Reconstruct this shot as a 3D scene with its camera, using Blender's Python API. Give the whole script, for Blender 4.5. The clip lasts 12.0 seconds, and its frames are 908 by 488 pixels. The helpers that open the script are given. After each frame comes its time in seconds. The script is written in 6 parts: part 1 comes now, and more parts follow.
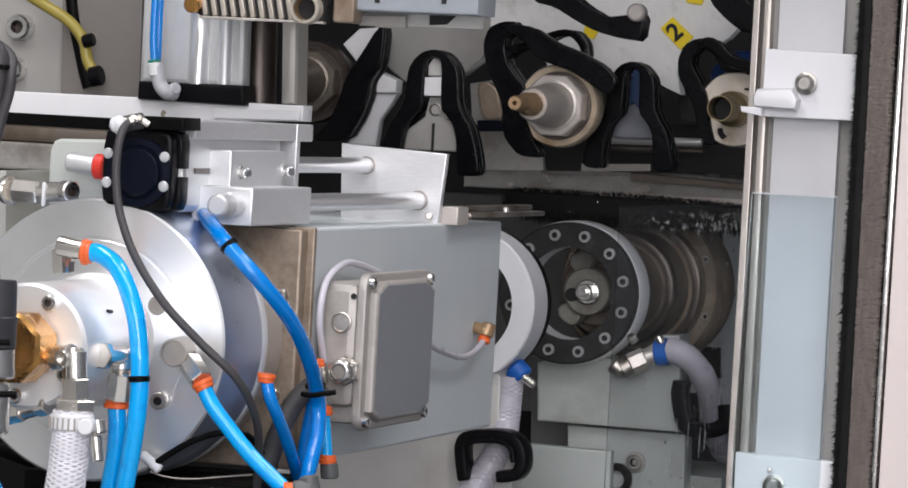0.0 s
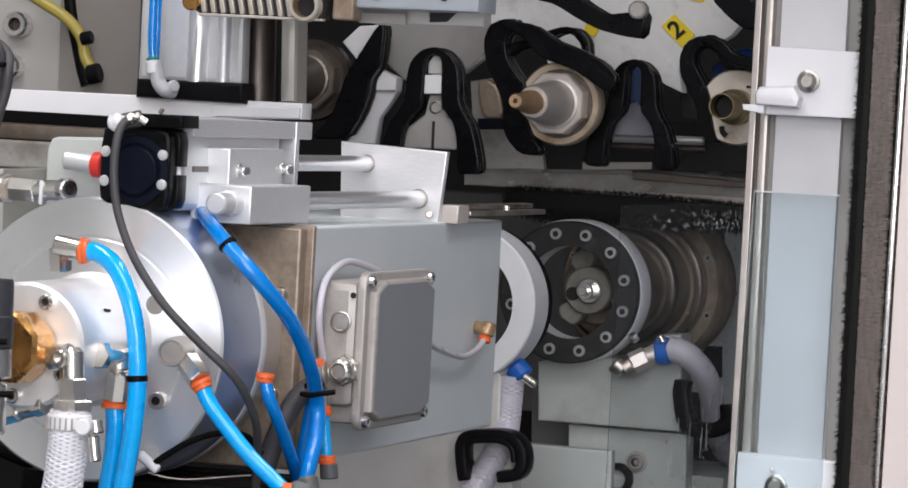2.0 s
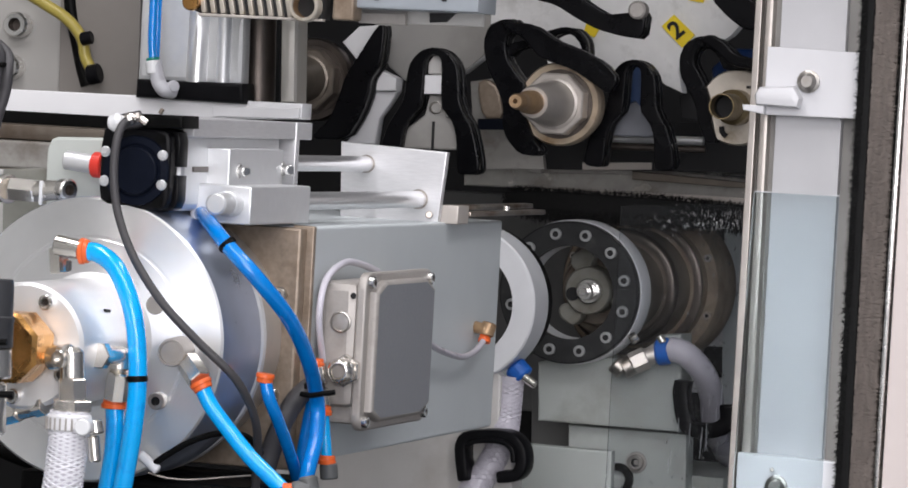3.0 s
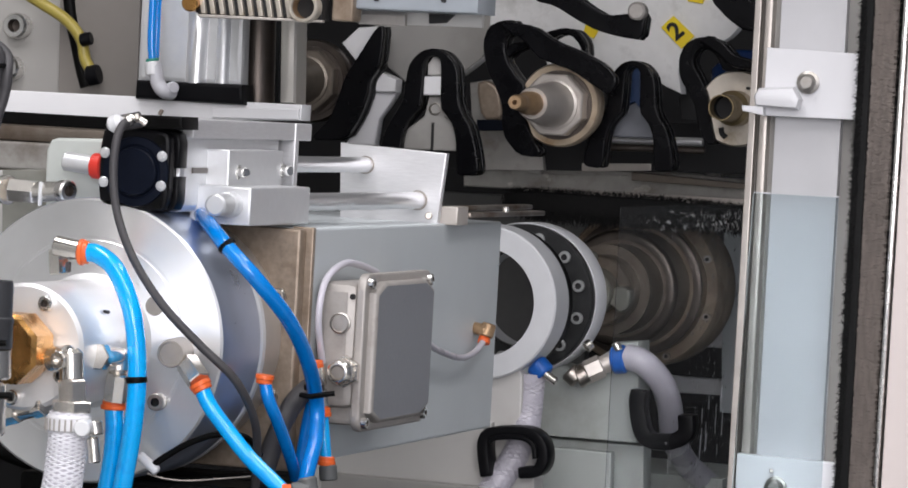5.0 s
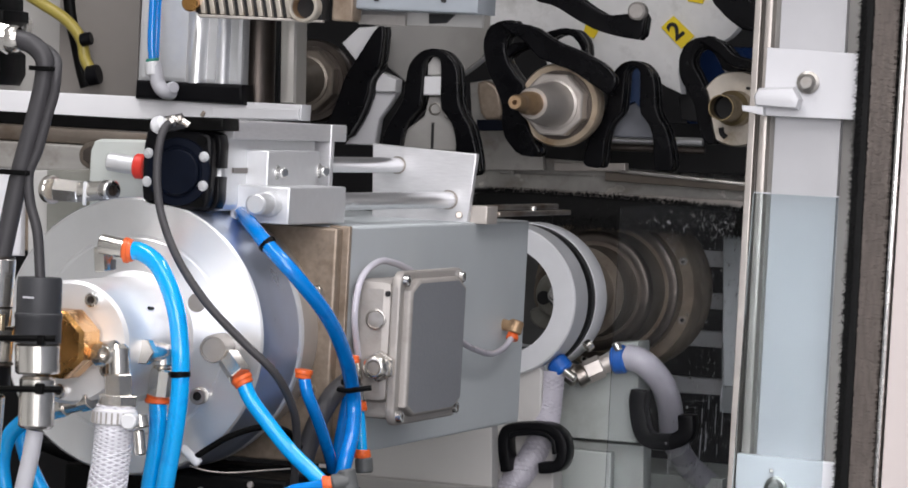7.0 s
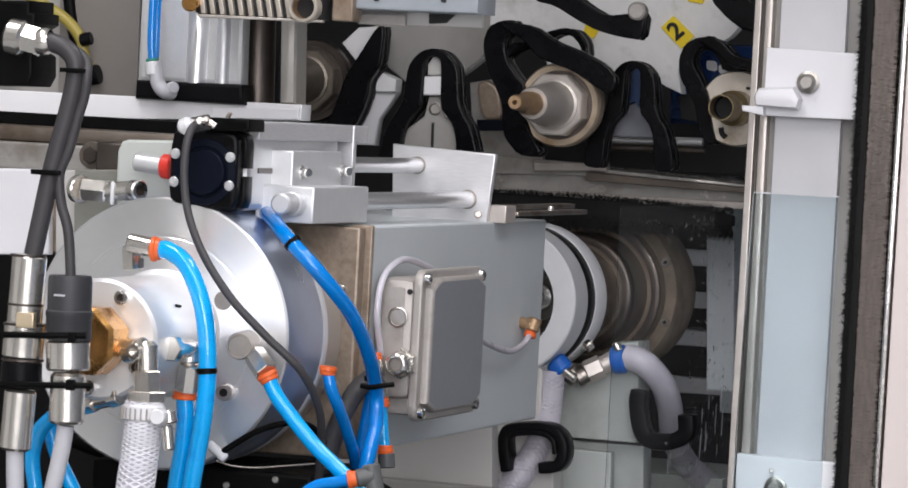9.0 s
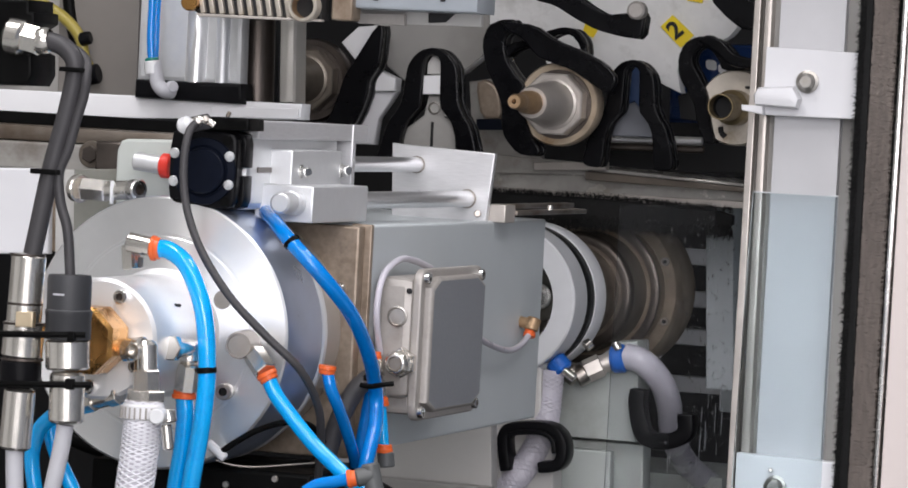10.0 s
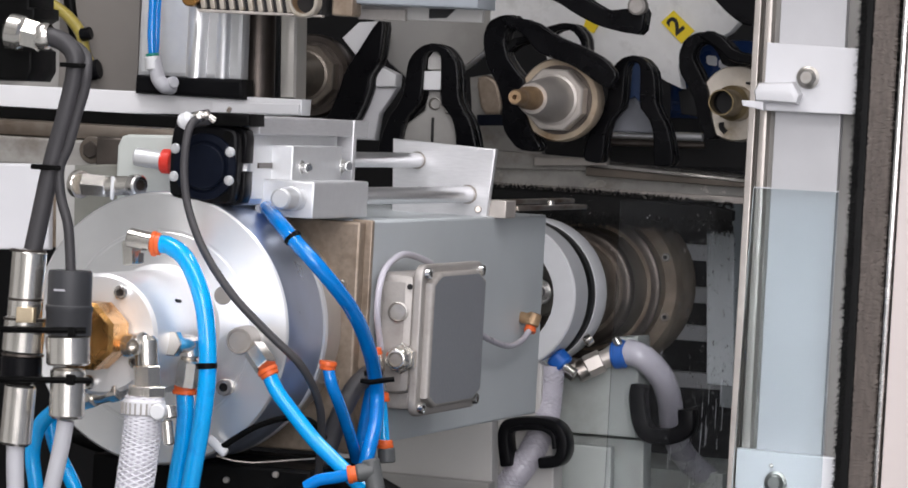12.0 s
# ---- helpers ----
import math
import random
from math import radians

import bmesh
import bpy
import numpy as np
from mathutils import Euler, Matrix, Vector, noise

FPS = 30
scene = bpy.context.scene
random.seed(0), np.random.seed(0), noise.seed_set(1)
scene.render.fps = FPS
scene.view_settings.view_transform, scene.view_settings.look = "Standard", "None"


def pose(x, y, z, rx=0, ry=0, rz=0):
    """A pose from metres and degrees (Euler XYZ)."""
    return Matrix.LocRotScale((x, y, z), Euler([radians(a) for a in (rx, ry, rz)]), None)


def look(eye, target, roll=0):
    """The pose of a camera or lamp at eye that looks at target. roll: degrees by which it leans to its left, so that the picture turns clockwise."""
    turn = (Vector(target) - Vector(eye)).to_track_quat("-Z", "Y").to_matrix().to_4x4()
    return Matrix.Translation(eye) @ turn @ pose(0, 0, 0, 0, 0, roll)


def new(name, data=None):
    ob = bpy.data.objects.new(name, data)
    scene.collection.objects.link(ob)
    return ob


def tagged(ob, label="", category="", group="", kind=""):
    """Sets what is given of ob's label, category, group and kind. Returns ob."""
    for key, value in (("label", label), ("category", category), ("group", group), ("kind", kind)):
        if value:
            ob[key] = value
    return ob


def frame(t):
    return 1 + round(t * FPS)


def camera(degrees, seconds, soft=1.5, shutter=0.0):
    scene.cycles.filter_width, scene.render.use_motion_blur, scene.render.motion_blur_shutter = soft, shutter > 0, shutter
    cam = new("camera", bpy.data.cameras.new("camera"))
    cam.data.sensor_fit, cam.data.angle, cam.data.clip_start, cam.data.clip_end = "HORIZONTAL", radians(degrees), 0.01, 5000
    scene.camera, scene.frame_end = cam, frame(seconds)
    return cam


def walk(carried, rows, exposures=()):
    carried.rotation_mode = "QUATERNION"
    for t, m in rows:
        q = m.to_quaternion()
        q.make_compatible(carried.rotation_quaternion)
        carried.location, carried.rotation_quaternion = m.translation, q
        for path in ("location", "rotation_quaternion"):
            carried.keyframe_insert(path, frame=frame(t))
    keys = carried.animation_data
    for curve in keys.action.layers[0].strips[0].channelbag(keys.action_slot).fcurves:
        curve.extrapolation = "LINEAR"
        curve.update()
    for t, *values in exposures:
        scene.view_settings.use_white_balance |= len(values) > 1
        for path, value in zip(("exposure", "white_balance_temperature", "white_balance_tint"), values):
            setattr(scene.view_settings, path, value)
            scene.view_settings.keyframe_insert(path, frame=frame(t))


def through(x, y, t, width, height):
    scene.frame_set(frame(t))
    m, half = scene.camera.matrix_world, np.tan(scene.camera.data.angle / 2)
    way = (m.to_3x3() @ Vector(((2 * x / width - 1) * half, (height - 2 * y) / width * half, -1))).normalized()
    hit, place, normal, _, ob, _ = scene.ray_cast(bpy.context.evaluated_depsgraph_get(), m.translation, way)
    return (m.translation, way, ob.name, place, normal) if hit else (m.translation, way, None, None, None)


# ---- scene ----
# The camera stands on a tripod outside the machine, about 3 m off, with a long lens.
EYE = Vector((-2.7433, -1.1024, 0.1771))
TURN = Matrix(((0.29403, 0.01499, -0.95568), (-0.95422, 0.06202, -0.29261), (0.05489, 0.99796, 0.03254))).to_4x4()


def stand(pan, tilt, forward):
    """The tripod's pose: small turns to the right and up in degrees, and a step forward in metres."""
    step = TURN @ Vector((0, 0, -forward))
    return Matrix.Translation(EYE + step) @ TURN @ pose(0, 0, 0, tilt, -pan, 0)


cam = camera(12.26, 12.0, soft=1.7)
walk(cam, [
    (0.0, stand(-0.004, 0.0, -0.022)), (0.2, stand(-0.004, -0.004, -0.018)), (0.4, stand(-0.008, -0.016, 0.0)), (2.7, stand(-0.008, -0.018, 0.0)),
    (3.2, stand(-0.006, -0.010, 0.0)), (4.8, stand(0, 0, 0)), (9.3, stand(0, 0, 0)), (10.0, stand(0.008, -0.010, 0)),
    (10.5, stand(0.006, -0.020, 0)), (11.0, stand(0.004, -0.026, 0)), (11.5, stand(0, -0.048, 0)), (12.0, stand(0, -0.070, 0)),
])

# Factory hall light: unseen rows of ceiling luminaires added over and before the machine.
world = bpy.data.worlds.new("hall_air")
scene.world = world
world.use_nodes = True
world.node_tree.nodes["Background"].inputs[0].default_value = (0.80, 0.86, 0.95, 1)
world.node_tree.nodes["Background"].inputs[1].default_value = 0.10


LUMINAIRES = []


def added_ceiling_lamp(x, y, z, sx, sy, watts):
    data = bpy.data.lights.new("added_ceiling_light", "AREA")
    data.shape, data.size, data.size_y, data.energy, data.color = "RECTANGLE", sx, sy, watts, (0.98, 0.955, 0.985)
    lamp = new("added_ceiling_light", data)
    lamp.matrix_world = pose(x, y, z)
    LUMINAIRES.append((x, y, z, sx, sy))
    return lamp


added_ceiling_lamp(-2.3, -0.9, 2.35, 1.2, 3.0, 55)
added_ceiling_lamp(-0.6, 0.4, 2.35, 1.2, 0.6, 22)
added_ceiling_lamp(0.5, -1.4, 2.35, 2.0, 0.5, 20)
# Added area lamp behind the camera as daylight through an assumed west window.
data = bpy.data.lights.new("assumed_window_daylight", "AREA")
data.shape, data.size, data.size_y, data.energy, data.color = "RECTANGLE", 3.2, 2.2, 130, (0.985, 0.95, 0.99)
daylight = new("assumed_window_daylight", data)
daylight.matrix_world = look((-4.96, -1.9, 1.05), (0.0, -1.9, 1.05))
scene.view_settings.exposure = 0.265


# ---- materials ----
def material(name, color, rough=0.5, metal=0.0, grain=60.0, vary=0.12, bump=0.05, dirt=None, dirt_amount=0.0, dirt_scale=6.0,
             stretch=(1, 1, 1), coat=0.0, trans=0.0, ior=1.45, rough_vary=0.1, turned=0.0):
    """A surface with fine grain, larger blotches, an optional layer of dirt, and relief."""
    mat = bpy.data.materials.new(name)
    mat.use_nodes = True
    tree = mat.node_tree
    node, link = tree.nodes.new, tree.links.new
    bsdf = tree.nodes["Principled BSDF"]
    coord, mapping = node("ShaderNodeTexCoord"), node("ShaderNodeMapping")
    mapping.inputs["Scale"].default_value = stretch
    link(coord.outputs["Object"], mapping.inputs["Vector"])
    fine, broad = node("ShaderNodeTexNoise"), node("ShaderNodeTexNoise")
    fine.inputs["Scale"].default_value, fine.inputs["Detail"].default_value = grain, 5
    broad.inputs["Scale"].default_value, broad.inputs["Detail"].default_value = dirt_scale, 6
    broad.inputs["Roughness"].default_value = 0.65
    link(mapping.outputs[0], fine.inputs["Vector"])
    link(coord.outputs["Object"], broad.inputs["Vector"])
    mix = node("ShaderNodeMath")
    mix.operation = "ADD"
    link(fine.outputs["Fac"], mix.inputs[0])
    link(broad.outputs["Fac"], mix.inputs[1])
    tone = node("ShaderNodeMapRange")
    tone.inputs["From Min"].default_value, tone.inputs["From Max"].default_value = 0.6, 1.4
    tone.inputs["To Min"].default_value, tone.inputs["To Max"].default_value = 1 - vary, 1 + vary
    link(mix.outputs[0], tone.inputs["Value"])
    shade = node("ShaderNodeVectorMath")
    shade.operation = "SCALE"
    shade.inputs[0].default_value = color
    link(tone.outputs[0], shade.inputs["Scale"])
    out = shade.outputs[0]
    if dirt:
        ramp = node("ShaderNodeMapRange")
        ramp.inputs["From Min"].default_value, ramp.inputs["From Max"].default_value = 0.62 - 0.3 * dirt_amount, 0.72
        link(broad.outputs["Fac"], ramp.inputs["Value"])
        blend = node("ShaderNodeMix")
        blend.data_type = "RGBA"
        link(ramp.outputs[0], blend.inputs["Factor"])
        link(out, blend.inputs[6])
        blend.inputs[7].default_value = (*dirt, 1)
        out = blend.outputs[2]
    link(out, bsdf.inputs["Base Color"])
    rr = node("ShaderNodeMapRange")
    rr.inputs["From Min"].default_value, rr.inputs["From Max"].default_value = 0.6, 1.4
    rr.inputs["To Min"].default_value, rr.inputs["To Max"].default_value = max(0.03, rough - rough_vary), min(1, rough + rough_vary)
    link(mix.outputs[0], rr.inputs["Value"])
    link(rr.outputs[0], bsdf.inputs["Roughness"])
    bsdf.inputs["Metallic"].default_value = metal
    bsdf.inputs["IOR"].default_value = ior
    bsdf.inputs["Coat Weight"].default_value = coat
    bsdf.inputs["Transmission Weight"].default_value = trans
    if turned:
        tangent = node("ShaderNodeTangent")
        tangent.direction_type, tangent.axis = "RADIAL", "X"
        bsdf.inputs["Anisotropic"].default_value = turned
        bsdf.inputs["Anisotropic Rotation"].default_value = 0.25
        link(tangent.outputs[0], bsdf.inputs["Tangent"])
    if bump:
        relief = node("ShaderNodeBump")
        relief.inputs["Strength"].default_value, relief.inputs["Distance"].default_value = bump, 0.002
        link(fine.outputs["Fac"], relief.inputs["Height"])
        link(relief.outputs[0], bsdf.inputs["Normal"])
    return mat


ALU = material("brushed_aluminium", (0.70, 0.70, 0.71), 0.45, 0.65, 90, 0.10, 0.06, stretch=(1, 1, 8))
ALU_TURNED = material("turned_aluminium", (0.93, 0.93, 0.93), 0.34, 0.9, 40, 0.05, 0.01, rough_vary=0.04, turned=0.9)
ALU_ANOD = material("satin_anodised_aluminium", (0.72, 0.73, 0.74), 0.42, 0.6, 140, 0.06, 0.04)
ALU_SATIN = material("satin_turned_aluminium", (0.86, 0.86, 0.86), 0.45, 0.6, 60, 0.04, 0.02)
# Silver rim; the bluish reflections on it are put into the base colour.
RIM_BLUE = material("rim_with_blue_reflection", (0.50, 0.55, 0.66), 0.33, 0.85, 40, 0.10, 0.01, turned=0.6)
STEEL = material("polished_steel", (0.76, 0.75, 0.73), 0.26, 1.0, 60, 0.12, 0.02)
NICKEL = material("nickel_plated_brass", (0.74, 0.71, 0.66), 0.22, 0.92, 60, 0.08, 0.015, rough_vary=0.06)
# Darker grey puts the dim reflection on the plug's face into the colour.
PLUG_STEEL = material("darkened_plug_steel", (0.34, 0.31, 0.28), 0.42, 0.6, 70, 0.16, 0.05)
GUIDE_ROD = material("ground_guide_rod_steel", (0.78, 0.78, 0.79), 0.30, 0.85, 30, 0.04, 0.0, rough_vary=0.04)
BOLT_GREY = material("dull_zinc_bolt", (0.40, 0.41, 0.41), 0.42, 0.5, 80, 0.15, 0.05)
STEEL_WORN = material("worn_steel", (0.50, 0.48, 0.45), 0.38, 1.0, 70, 0.22, 0.10, (0.20, 0.13, 0.08), 0.5, 14)
CAST = material("grey_cast_paint", (0.41, 0.385, 0.36), 0.46, 0.3, 240, 0.10, 0.10, (0.30, 0.275, 0.25), 0.2, 30)
LID = material("grey_lid_paint", (0.22, 0.23, 0.25), 0.42, 0.15, 320, 0.06, 0.12)
BOX = material("blue_grey_machine_paint", (0.58, 0.62, 0.635), 0.42, 0.05, 30, 0.05, 0.03)
PALE = material("pale_grey_machine_paint", (0.52, 0.51, 0.49), 0.45, 0.0, 30, 0.05, 0.03)
GREEN_GREY = material("greenish_grey_paint", (0.40, 0.43, 0.41), 0.45, 0.0, 25, 0.07, 0.04, (0.24, 0.24, 0.21), 0.25, 5)
BEIGE = material("warm_beige_steel", (0.33, 0.265, 0.205), 0.45, 0.35, 190, 0.34, 0.12, (0.17, 0.125, 0.085), 0.5, 26)
WHITE = material("white_lacquer", (0.76, 0.76, 0.78), 0.38, 0.0, 25, 0.03, 0.02)
POST = material("light_grey_lacquer", (0.57, 0.57, 0.585), 0.4, 0.0, 25, 0.05, 0.02, (0.42, 0.44, 0.44), 0.15, 7)
BRACKET_PALE = material("pale_warm_bracket_paint", (0.60, 0.585, 0.565), 0.45, 0.0, 40, 0.05, 0.03, (0.50, 0.48, 0.45), 0.2, 7)
RING_WHITE = material("white_plastic_ring", (0.70, 0.71, 0.73), 0.42, 0.0, 60, 0.05, 0.04)
DISC = material("pale_disc_paint", (0.83, 0.825, 0.81), 0.5, 0.0, 45, 0.09, 0.06, (0.50, 0.49, 0.46), 0.25, 11)
VALVE_GREY = material("pale_green_valve_plate", (0.52, 0.55, 0.52), 0.42, 0.1, 40, 0.06, 0.03, (0.40, 0.42, 0.39), 0.2, 12)
DIRTY_GREEN = material("dirty_green_grey_plate", (0.25, 0.25, 0.22), 0.45, 0.2, 40, 0.14, 0.05, (0.17, 0.15, 0.12), 0.5, 30)
PINK = material("pinkish_white_enamel", (0.76, 0.68, 0.65), 0.35, 0.0, 15, 0.03, 0.01)
BLACK = material("black_plastic", (0.005, 0.005, 0.006), 0.36, 0.0, 120, 0.2, 0.06, ior=1.2)
BLACK_BLUE = material("blue_black_plastic", (0.004, 0.006, 0.013), 0.42, 0.0, 120, 0.2, 0.05, ior=1.2)
FLANGE_BLACK = material("black_anodised_flange", (0.022, 0.023, 0.024), 0.42, 0.2, 90, 0.2, 0.05, (0.05, 0.05, 0.048), 0.2, 40)
CREAM = material("cream_worn_flange_steel", (0.56, 0.51, 0.44), 0.42, 0.3, 70, 0.14, 0.05, (0.36, 0.30, 0.22), 0.25, 30)
SENSOR_GREY = material("blue_grey_sensor_paint", (0.31, 0.34, 0.37), 0.42, 0.1, 60, 0.08, 0.03, (0.22, 0.24, 0.26), 0.2, 20)
SLATE = material("slate_grey_socket_steel", (0.20, 0.21, 0.235), 0.4, 0.3, 50, 0.12, 0.05)
SLATE_BLUE = material("slate_blue_plastic", (0.035, 0.07, 0.17), 0.4, 0.0, 50, 0.15, 0.04)
OLIVE = material("dark_olive_brass", (0.27, 0.205, 0.11), 0.38, 0.6, 80, 0.25, 0.08, (0.12, 0.085, 0.045), 0.4, 40)
TEE_GREY = material("dark_grey_tee_plastic", (0.10, 0.105, 0.105), 0.45, 0.0, 70, 0.1, 0.04)
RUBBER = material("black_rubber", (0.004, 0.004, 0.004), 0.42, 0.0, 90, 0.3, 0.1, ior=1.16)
GRIP = material("black_gripper_plastic", (0.003, 0.003, 0.004), 0.27, 0.0, 60, 0.3, 0.06, ior=1.24)
CABLE = material("grey_cable_sheath", (0.048, 0.046, 0.049), 0.5, 0.0, 60, 0.1, 0.05)
GREY_PLASTIC = material("dark_grey_connector_plastic", (0.040, 0.041, 0.045), 0.5, 0.0, 90, 0.12, 0.05)
TAIL_GREY = material("grey_cable_tail", (0.50, 0.50, 0.53), 0.42, 0.0, 50, 0.06, 0.03)
BLUE = material("bright_blue_hose", (0.0, 0.41, 0.94), 0.16, 0.0, 45, 0.10, 0.02, (0.0, 0.27, 0.78), 0.35, 60, ior=1.5, coat=0.3)
# Darker copy of BLUE; the shade on hose D is put into this colour.
BLUE_DEEP = material("deep_blue_shaded_hose", (0.0, 0.225, 0.72), 0.16, 0.0, 45, 0.12, 0.02, (0.0, 0.16, 0.58), 0.35, 60, ior=1.5, coat=0.3)
STEEL_WARM = material("warm_ground_steel", (0.52, 0.48, 0.44), 0.36, 0.45, 60, 0.12, 0.04)
SHELF = material("white_enamel", (0.86, 0.86, 0.87), 0.4, 0.0, 25, 0.03, 0.02)
BROWN_GREY = material("brown_grey_panel", (0.19, 0.175, 0.16), 0.5, 0.0, 20, 0.1, 0.04)
NAVY = material("dark_navy_plastic", (0.006, 0.03, 0.12), 0.3, 0.0, 30, 0.08, 0.01, coat=0.4)
BLUE_CLIP = material("blue_clamp", (0.015, 0.13, 0.52), 0.4, 0.0, 80, 0.12, 0.04)
GREEN = material("green_release_ring", (0.01, 0.22, 0.16), 0.4, 0.0, 60, 0.08, 0.02)
ORANGE = material("orange_release_collar", (0.80, 0.14, 0.03), 0.38, 0.0, 60, 0.08, 0.02)
RED = material("red_collar", (0.72, 0.045, 0.03), 0.35, 0.0, 60, 0.08, 0.02)
BRASS = material("golden_brass", (0.62, 0.33, 0.11), 0.28, 1.0, 60, 0.18, 0.05)
BRASS_PALE = material("pale_satin_brass", (0.80, 0.66, 0.46), 0.35, 0.7, 60, 0.08, 0.02)
BRASS_OLD = material("tarnished_brass", (0.46, 0.31, 0.18), 0.4, 0.55, 90, 0.25, 0.08, (0.16, 0.10, 0.06), 0.4, 40)
TAN = material("bronze_coated_steel", (0.47, 0.385, 0.285), 0.42, 0.4, 70, 0.2, 0.06, (0.26, 0.17, 0.09), 0.35, 30)
CLEAR_HOSE = material("milky_clear_hose", (0.58, 0.56, 0.62), 0.3, 0.0, 50, 0.06, 0.03, coat=0.4)
BRAID = material("white_braid", (0.82, 0.82, 0.86), 0.5, 0.0, 60, 0.05, 0.02)
NYLON = material("white_nylon_tube", (0.74, 0.75, 0.76), 0.35, 0.0, 50, 0.04, 0.02)
YELLOW = material("yellow_tube", (0.34, 0.275, 0.06), 0.35, 0.0, 50, 0.08, 0.02)
LABEL = material("yellow_label", (0.95, 0.71, 0.02), 0.45, 0.0, 60, 0.04, 0.01)
INK = material("black_ink", (0.01, 0.01, 0.01), 0.6, 0.0, 60, 0.1, 0.0)
RUSTY = material("brown_stained_iron", (0.31, 0.255, 0.195), 0.45, 0.2, 60, 0.35, 0.15, (0.13, 0.080, 0.048), 0.7, 26)
GRIMY = material("grimy_steel", (0.20, 0.172, 0.142), 0.38, 0.5, 60, 0.30, 0.12, (0.10, 0.075, 0.055), 0.6, 24)
WET_LEDGE = material("wet_grey_ledge", (0.55, 0.535, 0.50), 0.24, 0.25, 50, 0.22, 0.15, (0.20, 0.17, 0.13), 0.45, 18)
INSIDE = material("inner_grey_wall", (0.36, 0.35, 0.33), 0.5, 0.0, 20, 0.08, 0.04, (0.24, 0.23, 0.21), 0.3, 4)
TOOTH = material("cream_worn_tooth_steel", (0.47, 0.43, 0.37), 0.4, 0.3, 80, 0.16, 0.06, (0.28, 0.23, 0.16), 0.4, 60)
SLIDE_BROWN = material("brown_stained_slide_steel", (0.17, 0.145, 0.12), 0.38, 0.5, 50, 0.2, 0.05, (0.10, 0.075, 0.055), 0.6, 22)
COLUMN = material("satin_warm_column_steel", (0.56, 0.54, 0.50), 0.35, 0.6, 60, 0.10, 0.03, stretch=(1, 1, 0.2))
SLIDE_GREY = material("oily_grey_slide_steel", (0.40, 0.385, 0.36), 0.40, 0.4, 40, 0.16, 0.05, (0.15, 0.125, 0.10), 0.45, 16, stretch=(1, 0.15, 2))
# Near-black: the shade of interior, gaps and holes is put into this colour.
DEEP = material("near_black_shade", (0.010, 0.010, 0.011), 0.6, 0.0, 20, 0.3, 0.06)
FUR = material("dark_brush_hair", (0.005, 0.005, 0.005), 0.85, 0.0, 300, 0.4, 0.1)
FUR_LIGHT = material("brown_brush_hair", (0.21, 0.18, 0.16), 0.75, 0.0, 260, 0.35, 0.3, stretch=(1, 1, 0.2))
PARTITION = material("dark_grey_partition", (0.15, 0.15, 0.147), 0.45, 0.0, 12, 0.25, 0.05)
OILY = material("oily_dark_steel", (0.10, 0.085, 0.075), 0.35, 0.8, 50, 0.3, 0.08)
CONCRETE = material("hall_floor_coating", (0.34, 0.35, 0.35), 0.4, 0.0, 8, 0.1, 0.03)
HALL_BLUE = material("blue_grey_hall_wall", (0.17, 0.19, 0.225), 0.6, 0.0, 4, 0.1, 0.02)
HALL = material("hall_wall_paint", (0.72, 0.72, 0.70), 0.6, 0.0, 4, 0.05, 0.02)


def clear(name, rough, tint=(0.93, 0.97, 0.97), through=1.0, ior=1.33):
    mat = bpy.data.materials.new(name)
    mat.use_nodes = True
    b = mat.node_tree.nodes["Principled BSDF"]
    b.inputs["Base Color"].default_value = (*tint, 1)
    b.inputs["Roughness"].default_value, b.inputs["Transmission Weight"].default_value, b.inputs["IOR"].default_value = rough, through, ior
    return mat


GLASS = clear("tinted_sheet", 0.0, (0.615, 0.68, 0.70), 1.0, 1.12)
# Small diffuse share paints a faint haze of reflected light onto the sheet.
SCREEN = clear("clear_acrylic", 0.02, (0.90, 0.92, 0.93), 0.987, 1.05)
SMEAR = clear("wet_smear", 0.4, (0.80, 0.83, 0.87), 0.62)
WATER = clear("water_drop", 0.0, (1, 1, 1))
# Part-white diffuse share stands in for glints on the drops.
DROP = clear("splashed_drop", 0.08, (0.95, 0.96, 0.97), 0.88)


# ---- building blocks ----
ORIGIN = {}


def thing(name, at, label, category, group=""):
    ob = new(name)
    ob.empty_display_size = 0.02
    ob.matrix_world = Matrix.Translation(at)
    ORIGIN[ob.name] = Vector(at)
    return tagged(ob, label, category, group)


def part(name, bm, mat, parent=None, label="", smooth=True, kind=""):
    """One mesh object from a bmesh in world coordinates, placed under its thing or part."""
    base = ORIGIN[parent.name] if parent else Vector((0, 0, 0))
    if smooth:
        for f in bm.faces:
            f.smooth = True
        for e in bm.edges:
            if len(e.link_faces) == 2 and e.calc_face_angle(0) > 0.6:
                e.smooth = False
        # broad flat faces stay flat between their rounded edges
        for f in bm.faces:
            near = [g.calc_area() for e in f.edges for g in e.link_faces if g is not f]
            if near and f.calc_area() > 2.5 * max(near):
                f.smooth = False
    bm.normal_update()
    bm.transform(Matrix.Translation(-base))
    me = bpy.data.meshes.new(name)
    bm.to_mesh(me)
    bm.free()
    for m in (mat if isinstance(mat, (list, tuple)) else [mat]):
        me.materials.append(m)
    ob = new(name, me)
    ob.parent = parent
    ORIGIN[ob.name] = base
    return tagged(ob, label, kind=kind)


